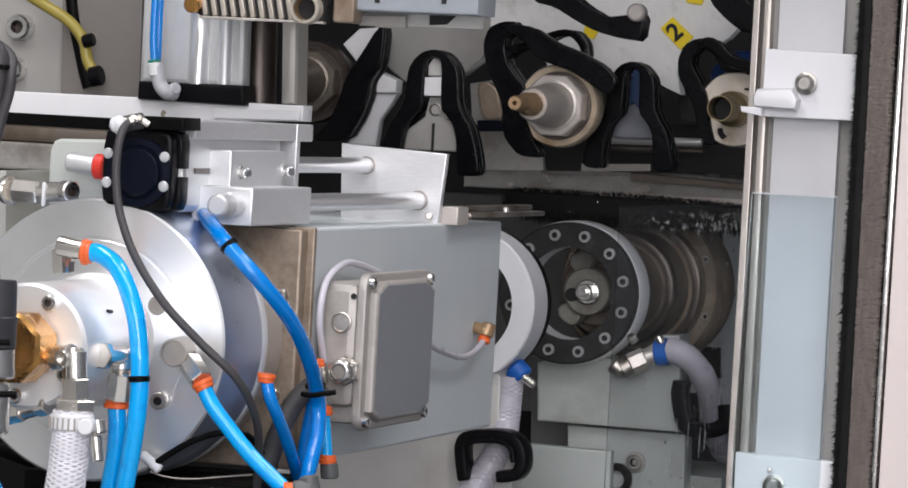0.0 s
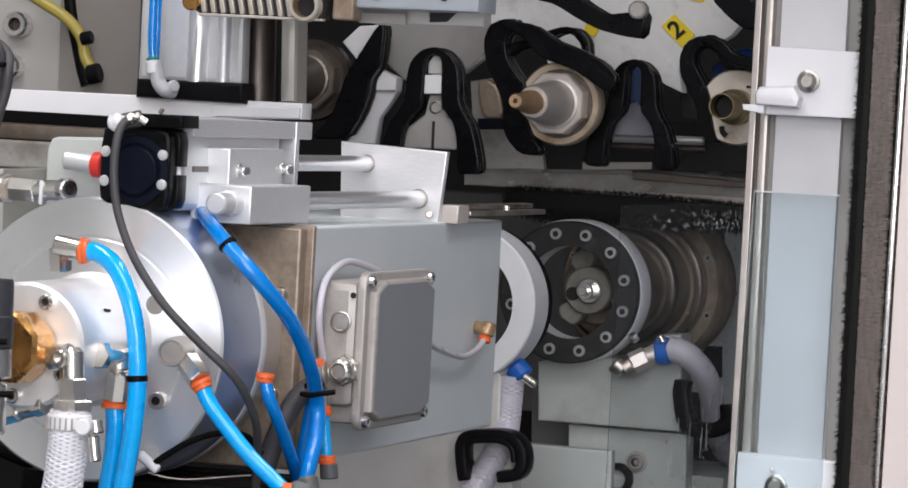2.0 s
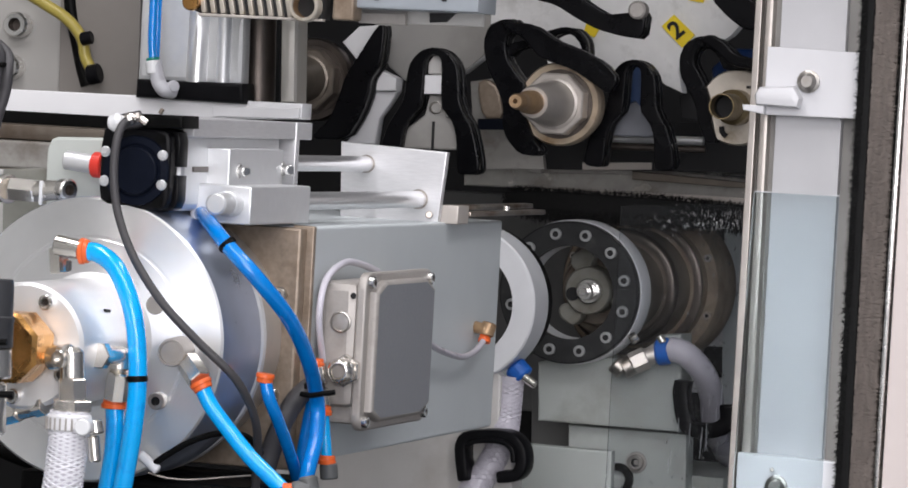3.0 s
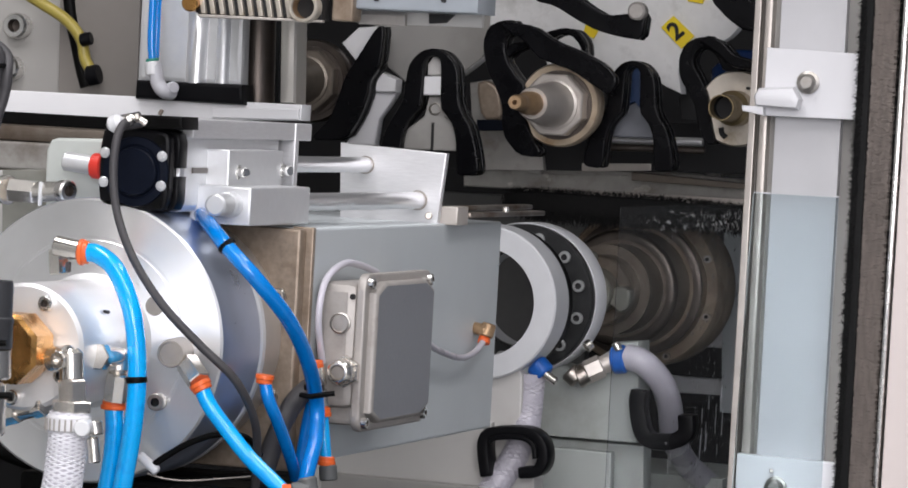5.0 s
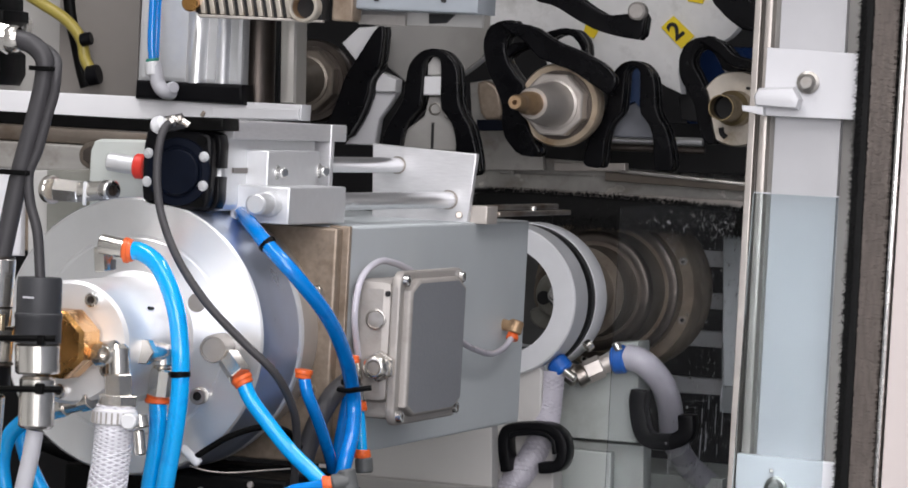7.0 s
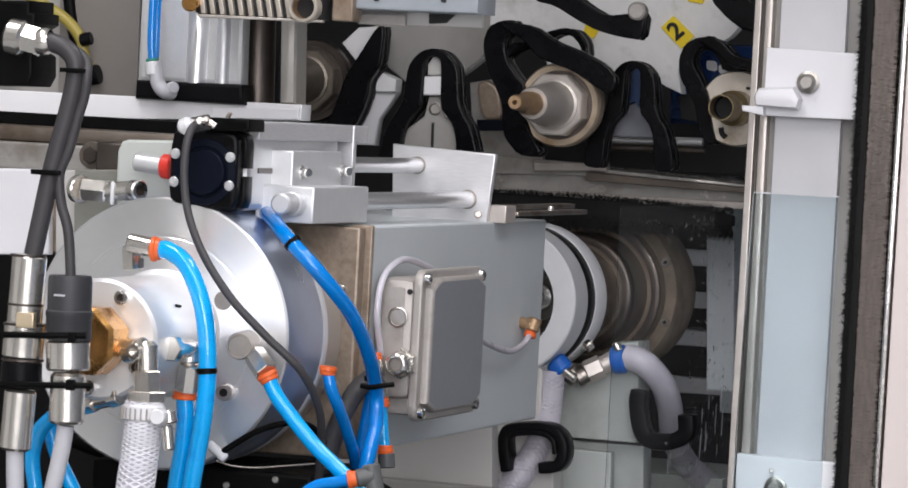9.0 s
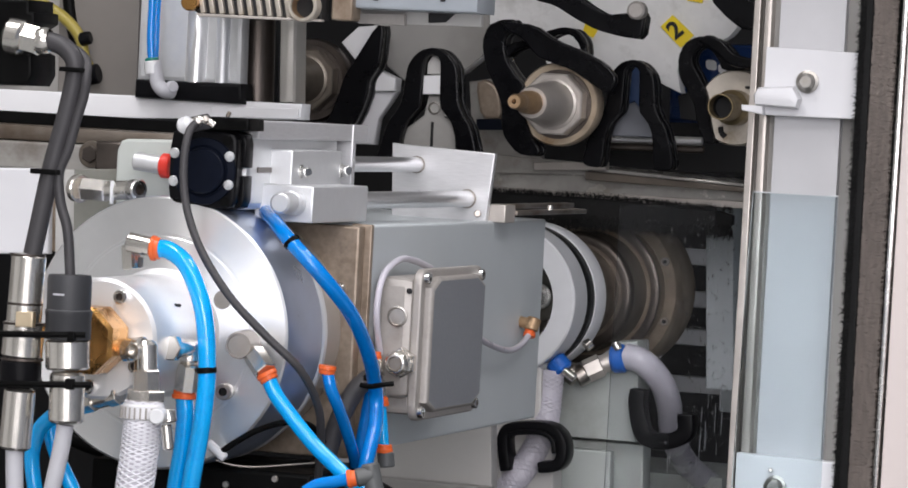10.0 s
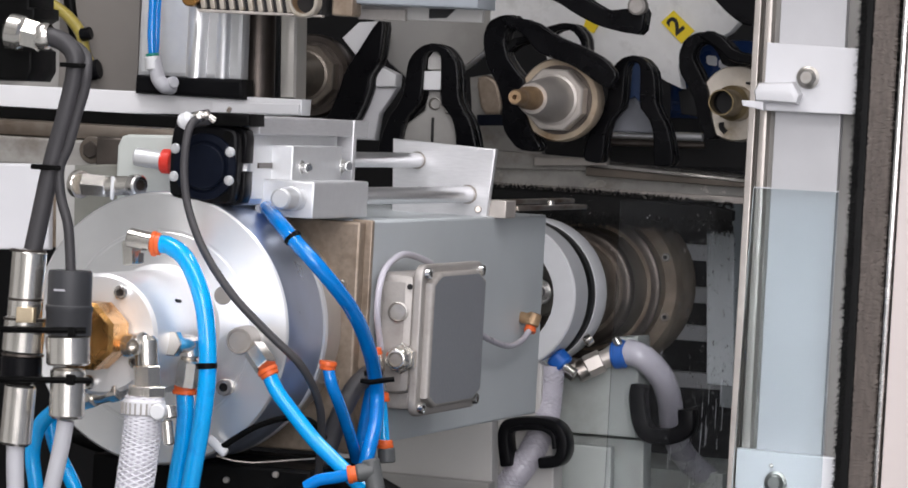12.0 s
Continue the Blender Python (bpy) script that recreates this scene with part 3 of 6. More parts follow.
    tool_holder(y, z, 1.2, 0.041, "dark oily tool holder half hidden by a post", False, OILY, GRIMY)
    t = thing("cast_bracket", (1.3, 0.2473, 0.2379), "pale grey cast brackets behind the tool changer", "bracket")
    part("arm", slab([(0.233, 0.2331), (0.2165, 0.2493), (0.1968, 0.2514), (0.1963, 0.2418), (0.2176, 0.2162)], 1.204, 1.219, 0.002), SHELF, t)
    part("arm_head", slab([(0.2009, 0.196), (0.1902, 0.2074), (0.1723, 0.2002), (0.1728, 0.1878), (0.2003, 0.1863)], 1.197, 1.219, 0.002), SHELF, t, "bright machined head")
    part("arm", slab([(0.2003, 0.1863), (0.1728, 0.1878), (0.1799, 0.1754), (0.1899, 0.1607), (0.1931, 0.1343), (0.2244, 0.1337), (0.2087, 0.1546), (0.2013, 0.172)], 1.204, 1.219, 0.002), WHITE, t)
    t = thing("changer_socket", (1.16, 0.1192, 0.1781), "grey steel socket between the open gripper jaws", "socket")
    part("tongue", slab([(0.1113, 0.2055), (0.1113, 0.216), (0.1066, 0.2229), (0.0985, 0.2233), (0.0928, 0.2158), (0.0911, 0.2066)], 1.104, 1.114, 0.001), PALE, t)
    part("pad", slab([(0.1124, 0.2041), (0.0911, 0.2052), (0.0911, 0.187), (0.1125, 0.186)], 1.097, 1.112, 0.0015), SHELF, t, "white pad")
    part("stem", slab([(0.1097, 0.1855), (0.0923, 0.1863), (0.089, 0.1676), (0.0719, 0.1532), (0.0674, 0.1346), (0.1346, 0.1332), (0.1298, 0.1534), (0.1132, 0.1664)], 1.107, 1.122, 0.002), INSIDE, t)
    part("eye", lathe([(0, 0.0062), (-0.0015, 0.0062), (-0.002, 0.0052), (0.0005, 0.0042), (0.0005, 0)], 20, (1.107, 0.1024, 0.1736)), STEEL_WORN, t)
    part("screw", rod((1.108, 0.0883, 0.1681), (1.102, 0.0883, 0.1681), 0.0036, 14, 0.001), STEEL, t)
    # Near-black strip on the stem, painting the shade of a gap.
    part("shadow_gap", slab([(0.1046, 0.1603), (0.1026, 0.1603), (0.1023, 0.1337), (0.1043, 0.1337)], 1.1045, 1.1075, 0), DEEP, t)
    t = thing("changer_socket", (1.2, -0.0666, 0.1885), "blue-grey steel socket between the open gripper jaws", "socket")
    part("stem", slab([(-0.0604, 0.2225), (-0.0741, 0.2232), (-0.0776, 0.1833), (-0.0923, 0.1674), (-0.0987, 0.1567), (-0.0412, 0.1557), (-0.0498, 0.1663), (-0.0619, 0.1769)], 1.19, 1.2, 0.002), SLATE, t)
    part("insert", slab([(-0.0616, 0.2236), (-0.0777, 0.2244), (-0.0812, 0.1835), (-0.0739, 0.1909), (-0.0638, 0.1859)], 1.18, 1.19, 0.001), SLATE_BLUE, t)
    t = thing("cross_rail", (1.25, -0.0719, 0.1529), "grey steel cross rail under the tool holders", "rail")
    part("rail", rod((1.22, -0.0273, 0.1535), (1.22, -0.1337, 0.1555), 0.0042, 16), GUIDE_ROD, t)
    part("rail", rod((1.23, -0.0273, 0.1455), (1.23, -0.1337, 0.1475), 0.0034, 16), OILY, t)
    part("block", slab([(-0.0864, 0.1986), (-0.1061, 0.2081), (-0.1266, 0.2035), (-0.1284, 0.1728), (-0.0906, 0.1764)], 1.30, 1.31, 0.001), DEEP, t)
    part("block", slab(rounded([(0.1028, 0.2005), (0.0923, 0.205), (0.0788, 0.1972), (0.0723, 0.1662), (0.0948, 0.165)]), 1.235, 1.248, 0.003), BEIGE, t, "warm stained cast block")
    part("rear_panel", slab([(0.1209, 0.2016), (0.0853, 0.208), (0.0485, 0.1709), (0.0395, 0.1187), (0.1111, 0.1146)], 1.275, 1.285, 0.001), SLIDE_GREY, t, "grey steel rear panel")
    part("insert", slab([(0.0978, 0.1651), (0.0646, 0.1669), (0.064, 0.1561), (0.0972, 0.1543)], 1.23, 1.238, 0.001), BLACK_BLUE, t)
    # Near-black sheet standing for the dark, shaded space behind the grippers.
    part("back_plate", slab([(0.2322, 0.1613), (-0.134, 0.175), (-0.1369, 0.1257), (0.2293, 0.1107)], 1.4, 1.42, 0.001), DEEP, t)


changer()


def side_structure():
    """Left: the vertical column with a pneumatic cylinder, shelf, tubes; behind and above the spindle head."""
    setting("wall_machine_left", slab([(0.4392, 0.2895), (0.2728, 0.2964), (0.2683, 0.1686), (0.4324, 0.1663)], 0.75, 0.77, 0.001), INSIDE, "grey painted steel panel inside the machine", "wall")
    setting("wall_machine_recess", slab([(0.3424, 0.293), (0.2656, 0.2962), (0.2627, 0.1677), (0.3376, 0.1669)], 0.738, 0.746, 0.001), BROWN_GREY, "brown-grey recessed steel panel inside the machine", "wall")
    t = thing("support_shelf", (0.6, 0.1906, 0.1601), "white painted steel shelf below a pneumatic cylinder", "shelf")
    part("step_plate", slab([(0.1393, 0.1652), (0.062, 0.1673), (0.062, 0.1586), (0.1388, 0.1565)], 0.5965, 0.6, 0.0005), SHELF, t, "raised lower strip")
    part("shelf_plate", slab([(0.3667, 0.1697), (0.0605, 0.1714), (0.0608, 0.1580), (0.3656, 0.1446)], 0.6, 0.625, 0.0015), SHELF, t)
    t = thing("pneumatic_cylinder", (0.58, 0.1526, 0.1764), "silver aluminium pneumatic cylinder with a black end cap", "pneumatic cylinder")
    part("barrel", slab([(0.2101, 0.2915), (0.1175, 0.2954), (0.1154, 0.1846), (0.2098, 0.1837)], 0.6, 0.62, 0.004), ALU_ANOD, t)
    part("rib", rod((0.6, 0.1558, 0.284), (0.6, 0.1563, 0.183), 0.009, 24), ALU_TURNED, t)
    part("rib", rod((0.6, 0.134, 0.2849), (0.6, 0.1325, 0.1842), 0.006, 24), ALU_ANOD, t)
    part("end_cap", slab([(0.2069, 0.1846), (0.1113, 0.1855), (0.1093, 0.1682), (0.2071, 0.1689)], 0.59, 0.62, 0.003), BLACK, t, "black plastic end cap")
    part("guide_rod", rod((0.645, 0.1205, 0.2877), (0.645, 0.1165, 0.1707), 0.0145, 32), OILY, t, "dark oily guide rod")
    t = thing("steel_column", (0.7, 0.1122, 0.1718), "grey steel column beside the pneumatic cylinder", "column")
    part("column", slab([(0.0960, 0.2979), (0.0815, 0.2991), (0.0765, 0.1712), (0.0905, 0.1706)], 0.625, 0.66, 0.005), COLUMN, t)
    # Near-black plate fills in the shade beside the column.
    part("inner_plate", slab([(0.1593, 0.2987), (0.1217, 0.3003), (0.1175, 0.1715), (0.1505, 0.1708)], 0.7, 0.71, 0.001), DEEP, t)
    t = thing("air_tube", (0.56, 0.173, 0.1774), "thin blue air tube with a white elbow fitting", "air tube")
    part("tube", hose([(0.57, 0.1863, 0.2716), (0.57, 0.1867, 0.2424), (0.57, 0.1864, 0.2182), (0.57, 0.1843, 0.1989)], 0.0036), BLUE_DEEP, t)
    part("tube", hose([(0.575, 0.1841, 0.2719), (0.575, 0.1845, 0.2427), (0.575, 0.1842, 0.2184), (0.575, 0.1841, 0.199)], 0.0032), BLUE_DEEP, t)
    part("elbow", hose([(0.57, 0.1833, 0.1999), (0.57, 0.1806, 0.1893), (0.57, 0.1781, 0.1817), (0.57, 0.1726, 0.1762), (0.58, 0.1702, 0.1755)], 0.0062), TAIL_GREY, t, "milky grey plastic elbow fitting")
    part("side_plug", rod((0.574, 0.1690, 0.1790), (0.570, 0.1640, 0.1800), 0.0052, 16, 0.001), TAIL_GREY, t)
    part("release_ring", rod((0.57, 0.1849, 0.2030), (0.57, 0.1845, 0.2006), 0.0058, 16, 0.0006), GREEN, t, "green release ring")
    part("collar", rod((0.57, 0.1844, 0.2005), (0.57, 0.1827, 0.1892), 0.0070, 12, 0.001), NYLON, t)
    t = thing("yellow_tube", (0.72, 0.304, 0.1866), "yellow plastic tube held by black clips", "tube")
    part("tube", hose([(0.72, 0.3743, 0.2599), (0.72, 0.3487, 0.2468), (0.72, 0.3259, 0.234), (0.72, 0.3113, 0.2179), (0.72, 0.3058, 0.1993), (0.72, 0.2939, 0.182)], 0.0052), YELLOW, t)
    part("clip", rod((0.715, 0.3092, 0.2168), (0.715, 0.2995, 0.2193), 0.006, 12, 0.001), BLACK, t)
    part("clip", rod((0.715, 0.3009, 0.1856), (0.715, 0.2901, 0.1882), 0.009, 12, 0.001), BLACK, t)
    t = thing("black_conduit", (0.73, 0.3191, 0.1861), "thick black rubber conduit beside the yellow tube", "conduit")
    part("conduit", hose([(0.74, 0.3344, 0.2677), (0.74, 0.3294, 0.2371), (0.74, 0.3224, 0.2118), (0.74, 0.3169, 0.1915), (0.74, 0.3116, 0.1764)], 0.006), RUBBER, t)
    part("conduit", hose([(0.745, 0.3287, 0.2682), (0.745, 0.3251, 0.2427), (0.745, 0.3261, 0.2221), (0.745, 0.3217, 0.2017)], 0.004), RUBBER, t)
    t = thing("cap_screw", (0.75, 0.3808, 0.2274), "steel cap screw in the grey panel", "screw")
    part("head", socket_screw((0.75, 0.3819, 0.2273), 0.0115, h=0.016), (STEEL, OILY), t)
    t = thing("cap_screw", (0.75, 0.3876, 0.1893), "steel cap screw low in the grey panel", "screw")
    part("head", socket_screw((0.75, 0.3876, 0.1893), 0.0115, h=0.016), (STEEL, OILY), t)


def slide_cover():
    """Telescopic steel cover of the slide, seen in horizontal bands behind the head."""
    t = thing("slide_cover", (0.45, 0.19, 0.1), "oil-stained steel slide cover in stepped horizontal bands", "slide cover")
    # Black strip standing for the shadow between the shelf and the bands.
    part("shadow_strip", block((0.485, 0.085, 0.1425), (0.50, 0.42, 0.1525), 0.001), RUBBER, t, "black strip for the shadow under the shelf")
    part("upper_band", block((0.452, 0.085, 0.1290), (0.484, 0.42, 0.1425), 0.004), SLIDE_BROWN, t, "brown stained rounded band")
    part("lower_band", block((0.445, 0.085, 0.1060), (0.475, 0.42, 0.1288), 0.002), SLIDE_GREY, t)
    part("apron", block((0.458, 0.085, 0.0400), (0.475, 0.42, 0.1058), 0.001), BEIGE, t, "stained steel apron")
    part("bolt", hexagon((0.445, 0.1835, 0.1215), (0.438, 0.1835, 0.1215), 0.0072), OILY, t)
    part("stop_block", block((0.425, 0.150, 0.1075), (0.446, 0.173, 0.1330), 0.002), OILY, t, "dark steel stop block")
    part("washer", rod((0.446, 0.1835, 0.1215), (0.443, 0.1835, 0.1215), 0.0112, 24, 0.0006), SLIDE_BROWN, t)


side_structure()
slide_cover()


def overhead():
    """The toothed rack and the white box that hang into view at the top."""
    t = thing("toothed_rack", (0.45, 0.058, 0.2485), "worn steel toothed rack with a round brass bush", "gear rack")
    part("bar", slab([(0.1125, 0.2647), (-0.0047, 0.2698), (-0.0045, 0.2393), (0.0996, 0.2391), (0.1113, 0.2451)], 0.45, 0.47, 0.002), DEEP, t, "blackened bar")
    part("hanger", block(Vector((0.47, 0.0616, 0.2724)) - Vector((0, 0.02, 0.006)), Vector((0.61, 0.1123, 0.2766)) + Vector((0, 0.02, 0.006)), 0.001), STEEL_WORN, t)
    part("rim", slab([(0.1002, 0.2398), (-0.0062, 0.2397), (-0.0063, 0.2378), (0.0976, 0.2372)], 0.444, 0.452, 0.0005), STEEL_WARM, t)
    a, b = Vector((0.449, 0.0972, 0.2476)), Vector((0.449, 0.024, 0.2472))
    for k in range(10):
        p = a.lerp(b, k / 9)
        part("tooth", block(p + Vector((-0.003, -0.0021, -0.0075)), p + Vector((0.003, 0.0021, 0.014)), 0.001, Matrix.Rotation(radians(-12), 4, "X")), TOOTH, t)
    part("bush", lathe([(0.0, 0.0125), (-0.011, 0.0125), (-0.012, 0.0115), (-0.012, 0.0098), (-0.010, 0.0092)], 36, (0.449, 0.008, 0.2493)), TOOTH, t, "pale worn round bush")
    part("bore", lathe([(-0.0102, 0.0093), (0.010, 0.0085), (0.010, 0)], 32, (0.449, 0.008, 0.2493)), BRASS_OLD, t, "tarnished brown bore")
    part("clamp_block", block((0.462, -0.0260, 0.2400), (0.485, -0.0080, 0.2700), 0.002), RUSTY, t, "rust-brown clamp block")
    part("bush", lathe([(0.0, 0.007), (-0.008, 0.007), (-0.009, 0.006), (-0.009, 0)], 20, (0.449, 0.1052, 0.2482)), BRASS, t)
    t = thing("sensor_box", (0.5, -0.0628, 0.2466), "grey sensor box under a white plate", "sensor box")
    part("body", slab([(-0.0103, 0.2756), (-0.1279, 0.2807), (-0.1277, 0.2513), (-0.0127, 0.2506)], 0.47, 0.52, 0.002), SENSOR_GREY, t)
    part("back_plate", slab([(0.0097, 0.277), (-0.1162, 0.2825), (-0.1166, 0.2414), (-0.0110, 0.2403)], 0.52, 0.526, 0.001), PALE, t)
    # Grey patch and dark wedge stand for shadow on the plate.
    part("shaded_patch", slab([(-0.0137, 0.2478), (-0.0537, 0.249), (-0.0542, 0.2394), (-0.0142, 0.2393)], 0.512, 0.519, 0.0008), CAST, t, "grey patch for the shaded part of the plate")
    part("slot", slab([(-0.0726, 0.2504), (-0.0943, 0.2509), (-0.087, 0.2437), (-0.073, 0.2425)], 0.5165, 0.5195, 0), DEEP, t, "dark wedge painted as shadow on the plate")
    for q in (Vector((0.4695, -0.0427, 0.2585)), Vector((0.4695, -0.0989, 0.2601))):
        part("mark", block(q - Vector((0.0005, 0.002, 0.0012)), q + Vector((0.0005, 0.002, 0.0035)), 0), INK, t)


overhead()


def ledges():
    t = thing("splash_ledge", (1.44, -0.0147, 0.1069), "wet grey steel ledge over the tail spindle", "ledge")
    TAIL.append(t)
    part("face", slab([(0.1724, 0.1308), (0.048, 0.127), (-0.263, 0.1126), (-0.2629, 0.1002), (-0.0152, 0.0963), (0.1704, 0.095)], 1.435, 1.6906, 0.002), WET_LEDGE, t)
    part("lip", slab([(0.102, 0.0989), (-0.2665, 0.0998), (-0.2669, 0.0933), (-0.0182, 0.0918), (0.1018, 0.0942)], 1.419, 1.435, 0.001), STEEL_WARM, t, "worn bare steel lip")
    part("strip", slab([(-0.0163, 0.1205), (-0.2681, 0.11), (-0.2684, 0.1073), (-0.0168, 0.1117)], 1.4031, 1.435, 0.001), SLIDE_BROWN, t, "brown stained strip")
    part("cover", slab([(0.0934, 0.1315), (-0.0161, 0.1282), (-0.0138, 0.1163), (0.0923, 0.1126)], 1.419, 1.435, 0.001), SLIDE_GREY, t)
    part("wear_bar", slab([(0.0353, 0.1264), (-0.0375, 0.1301), (-0.038, 0.1229), (0.0348, 0.118)], 1.3988, 1.4137, 0.0012), STEEL_WARM, t, "pale worn bar")
    part("end_block", slab([(0.0934, 0.1315), (0.0807, 0.1312), (0.0802, 0.1126), (0.0923, 0.1126)], 1.4031, 1.419, 0.0012), WET_LEDGE, t)
    t = thing("brush_seal", (1.41, 0.0, 0.08), "wet black brush seal hanging under the ledge", "brush seal")
    TAIL.append(t)
    part("bristles", slab(rounded([(0.1206, 0.0906), (0.0967, 0.0949), (0.0384, 0.0948), (-0.0226, 0.0943), (-0.059, 0.0935), (-0.0982, 0.0911), (-0.165, 0.0890), (-0.165, 0.0735), (-0.0845, 0.0716), (-0.0241, 0.0715), (0.0369, 0.0725), (0.0799, 0.0734), (0.1113, 0.0814)]), 1.405, 1.418, 0.002), FUR, t, "black packed bristles")
    rnd = random.Random(4)
    verts, faces = [], []
    for k in range(5200):
        y = 0.118 - 0.282 * rnd.random()
        upper = rnd.random() < 0.3
        z = 0.0945 - 0.05 * max(0.0, -0.04 - y) ** 1.1 - 0.12 * max(0.0, y - 0.098) if upper else 0.0722 + 0.35 * max(0.0, y - 0.085)
        p = Vector((1.404 + rnd.uniform(-0.003, 0.012), y, z + rnd.uniform(-0.004, 0.006) * (0.4 if upper else 1)))
        q = p + Vector((rnd.uniform(-0.003, 0.003), rnd.uniform(-0.004, 0.004), rnd.uniform(0.001, 0.005) if upper else -rnd.uniform(0.003, 0.011)))
        n = len(verts)
        verts += [p - Vector((0, 0.0005, 0)), p + Vector((0, 0.0005, 0)), p + Vector((0.0005, 0, 0)), q]
        faces += [(n, n + 1, n + 3), (n + 1, n + 2, n + 3), (n + 2, n, n + 3)]
    hair = bpy.data.meshes.new("tuft")
    hair.from_pydata([v - ORIGIN[t.name] for v in verts], [], faces)
    hair.materials.append(FUR)
    ob = new("tuft", hair)
    ob.parent = t
    tagged(ob, "loose bristle ends", kind="stuff")
    bead = []
    for k in range(46):
        p = Vector((1.401, rnd.uniform(-0.12, 0.09), rnd.uniform(0.070, 0.093)))
        drop = bmesh.new()
        bmesh.ops.create_icosphere(drop, subdivisions=1, radius=rnd.uniform(0.0005, 0.0012), matrix=Matrix.Translation(p))
        bead.append(drop)
    tagged(part("bead", join(*bead), WATER, t, "clinging water beads"), kind="stuff")
    t = thing("vent_panel", (1.95, 0.0119, -0.1072), "pale slotted panel at the back of the machine", "panel")
    a, b = Vector((1.95, 0.0823, 0.0473)), Vector((1.95, -0.0395, 0.0548))
    for z in (0.0600, 0.0194, -0.0288, -0.0724, -0.1265):
        part("slat", block((1.95, a.y, z - 0.009), (1.97, b.y, z + 0.009), 0.001), WHITE, t)
    part("stile", slab([(0.0115, 0.0649), (-0.0512, 0.0648), (-0.0607, -0.1543), (0.0027, -0.1537)], 1.935, 1.949, 0.001), BOX, t)
    t = thing("base_cover", (0.7, -0.0413, -0.1281), "pale grey cover plate below the drive housing", "cover plate")
    part("plate", slab([(0.1353, -0.1258), (-0.0173, -0.1091), (-0.0255, -0.2517), (0.1359, -0.2655)], 0.95, 0.97, 0.002), PALE, t)
    part("apron", slab([(0.0753, -0.1080), (-0.0100, -0.1030), (-0.0120, -0.1750), (0.0725, -0.1780)], 1.40, 1.42, 0.002), PARTITION, t, "dark grey apron plate")
    part("foot", slab([(0.1381, -0.1656), (-0.0236, -0.1673), (-0.0284, -0.2505), (0.1325, -0.2643)], 0.93, 0.95, 0.002), INSIDE, t)


def door_frame():
    """The open door's frame: posts, strips, brush seal and the pane."""
    t = thing("window_post", (0.82, -0.3287, -0.1352), "white metal window post with steel edge strips", "post")
    part("edge_strip", slab([(-0.2684, 0.3032), (-0.2741, 0.3034), (-0.2744, -0.1588), (-0.2677, -0.1594)], 0.83, 0.86, 0.001), STEEL_WARM, t, "grey steel edge strip")
    part("groove", slab([(-0.2718, 0.3038), (-0.2759, 0.3039), (-0.2762, -0.1595), (-0.2721, -0.1598)], 0.84, 0.86, 0), BROWN_GREY, t)
    part("shiny_strip", slab([(-0.2786, 0.3034), (-0.2852, 0.3037), (-0.2877, -0.1575), (-0.2795, -0.1581)], 0.826, 0.86, 0.002), STEEL_WARM, t, "polished steel strip")
    part("flat", slab([(-0.282, 0.3042), (-0.3644, 0.3078), (-0.3652, -0.1523), (-0.2845, -0.1588)], 0.84, 0.862, 0.001), INSIDE, t)
    part("post", slab([(-0.2919, 0.3042), (-0.3498, 0.3067), (-0.3505, -0.1527), (-0.2929, -0.1574)], 0.828, 0.84, 0.001), POST, t, "white lacquered flat bar")
    t = thing("upper_bracket", (0.81, -0.3273, 0.1857), "white bracket with a round bolt and a folded lip", "bracket")
    plate = part("plate", slab([(-0.2852, 0.2424), (-0.3735, 0.2408), (-0.3698, 0.1841), (-0.2846, 0.1835)], 0.812, 0.826, 0.0012), WHITE, t)
    part("lip", slab([(-0.2825, 0.2071), (-0.3139, 0.2097), (-0.3206, 0.1991), (-0.3181, 0.1901), (-0.2804, 0.1911), (-0.2789, 0.2004)], 0.795, 0.812, 0.0062), WHITE, t)
    part("tab", slab([(-0.2685, 0.1915), (-0.2874, 0.1915), (-0.2879, 0.1836), (-0.2693, 0.1866)], 0.8, 0.812, 0.0012), WHITE, t)
    part("bolt", lathe([(0, 0.0098), (-0.003, 0.0098), (-0.004, 0.0075), (-0.008, 0.0068), (-0.0095, 0.005), (-0.0095, 0)], 28, (0.812, -0.3232, 0.2139)), STEEL_WORN, plate, "round steel bolt head")
    t = thing("lower_bracket", (0.81, -0.3218, -0.1535), "white lower bracket with a round bolt", "bracket")
    plate = part("plate", slab([(-0.2791, -0.1086), (-0.367, -0.1104), (-0.3658, -0.1603), (-0.2795, -0.1674)], 0.812, 0.826, 0.0012), WHITE, t)
    part("bolt", lathe([(0, 0.0098), (-0.003, 0.0098), (-0.004, 0.0075), (-0.008, 0.0068), (-0.0095, 0.005), (-0.0095, 0)], 28, (0.812, -0.3152, -0.1352)), STEEL_WORN, plate, "round steel bolt head")
    part("rivet", rod((0.812, -0.3103, -0.1211), (0.808, -0.3112, -0.1207), 0.002, 12, 0.0005), STEEL_WORN, plate)
    t = thing("brush_strip", (0.8, -0.3833, -0.1294), "dark brown brush strip along the door edge", "brush strip")
    part("backing", slab([(-0.3686, 0.3066), (-0.3986, 0.3079), (-0.3994, -0.1472), (-0.3693, -0.1497)], 0.806, 0.83, 0.004), FUR_LIGHT, t, "brown woven backing")
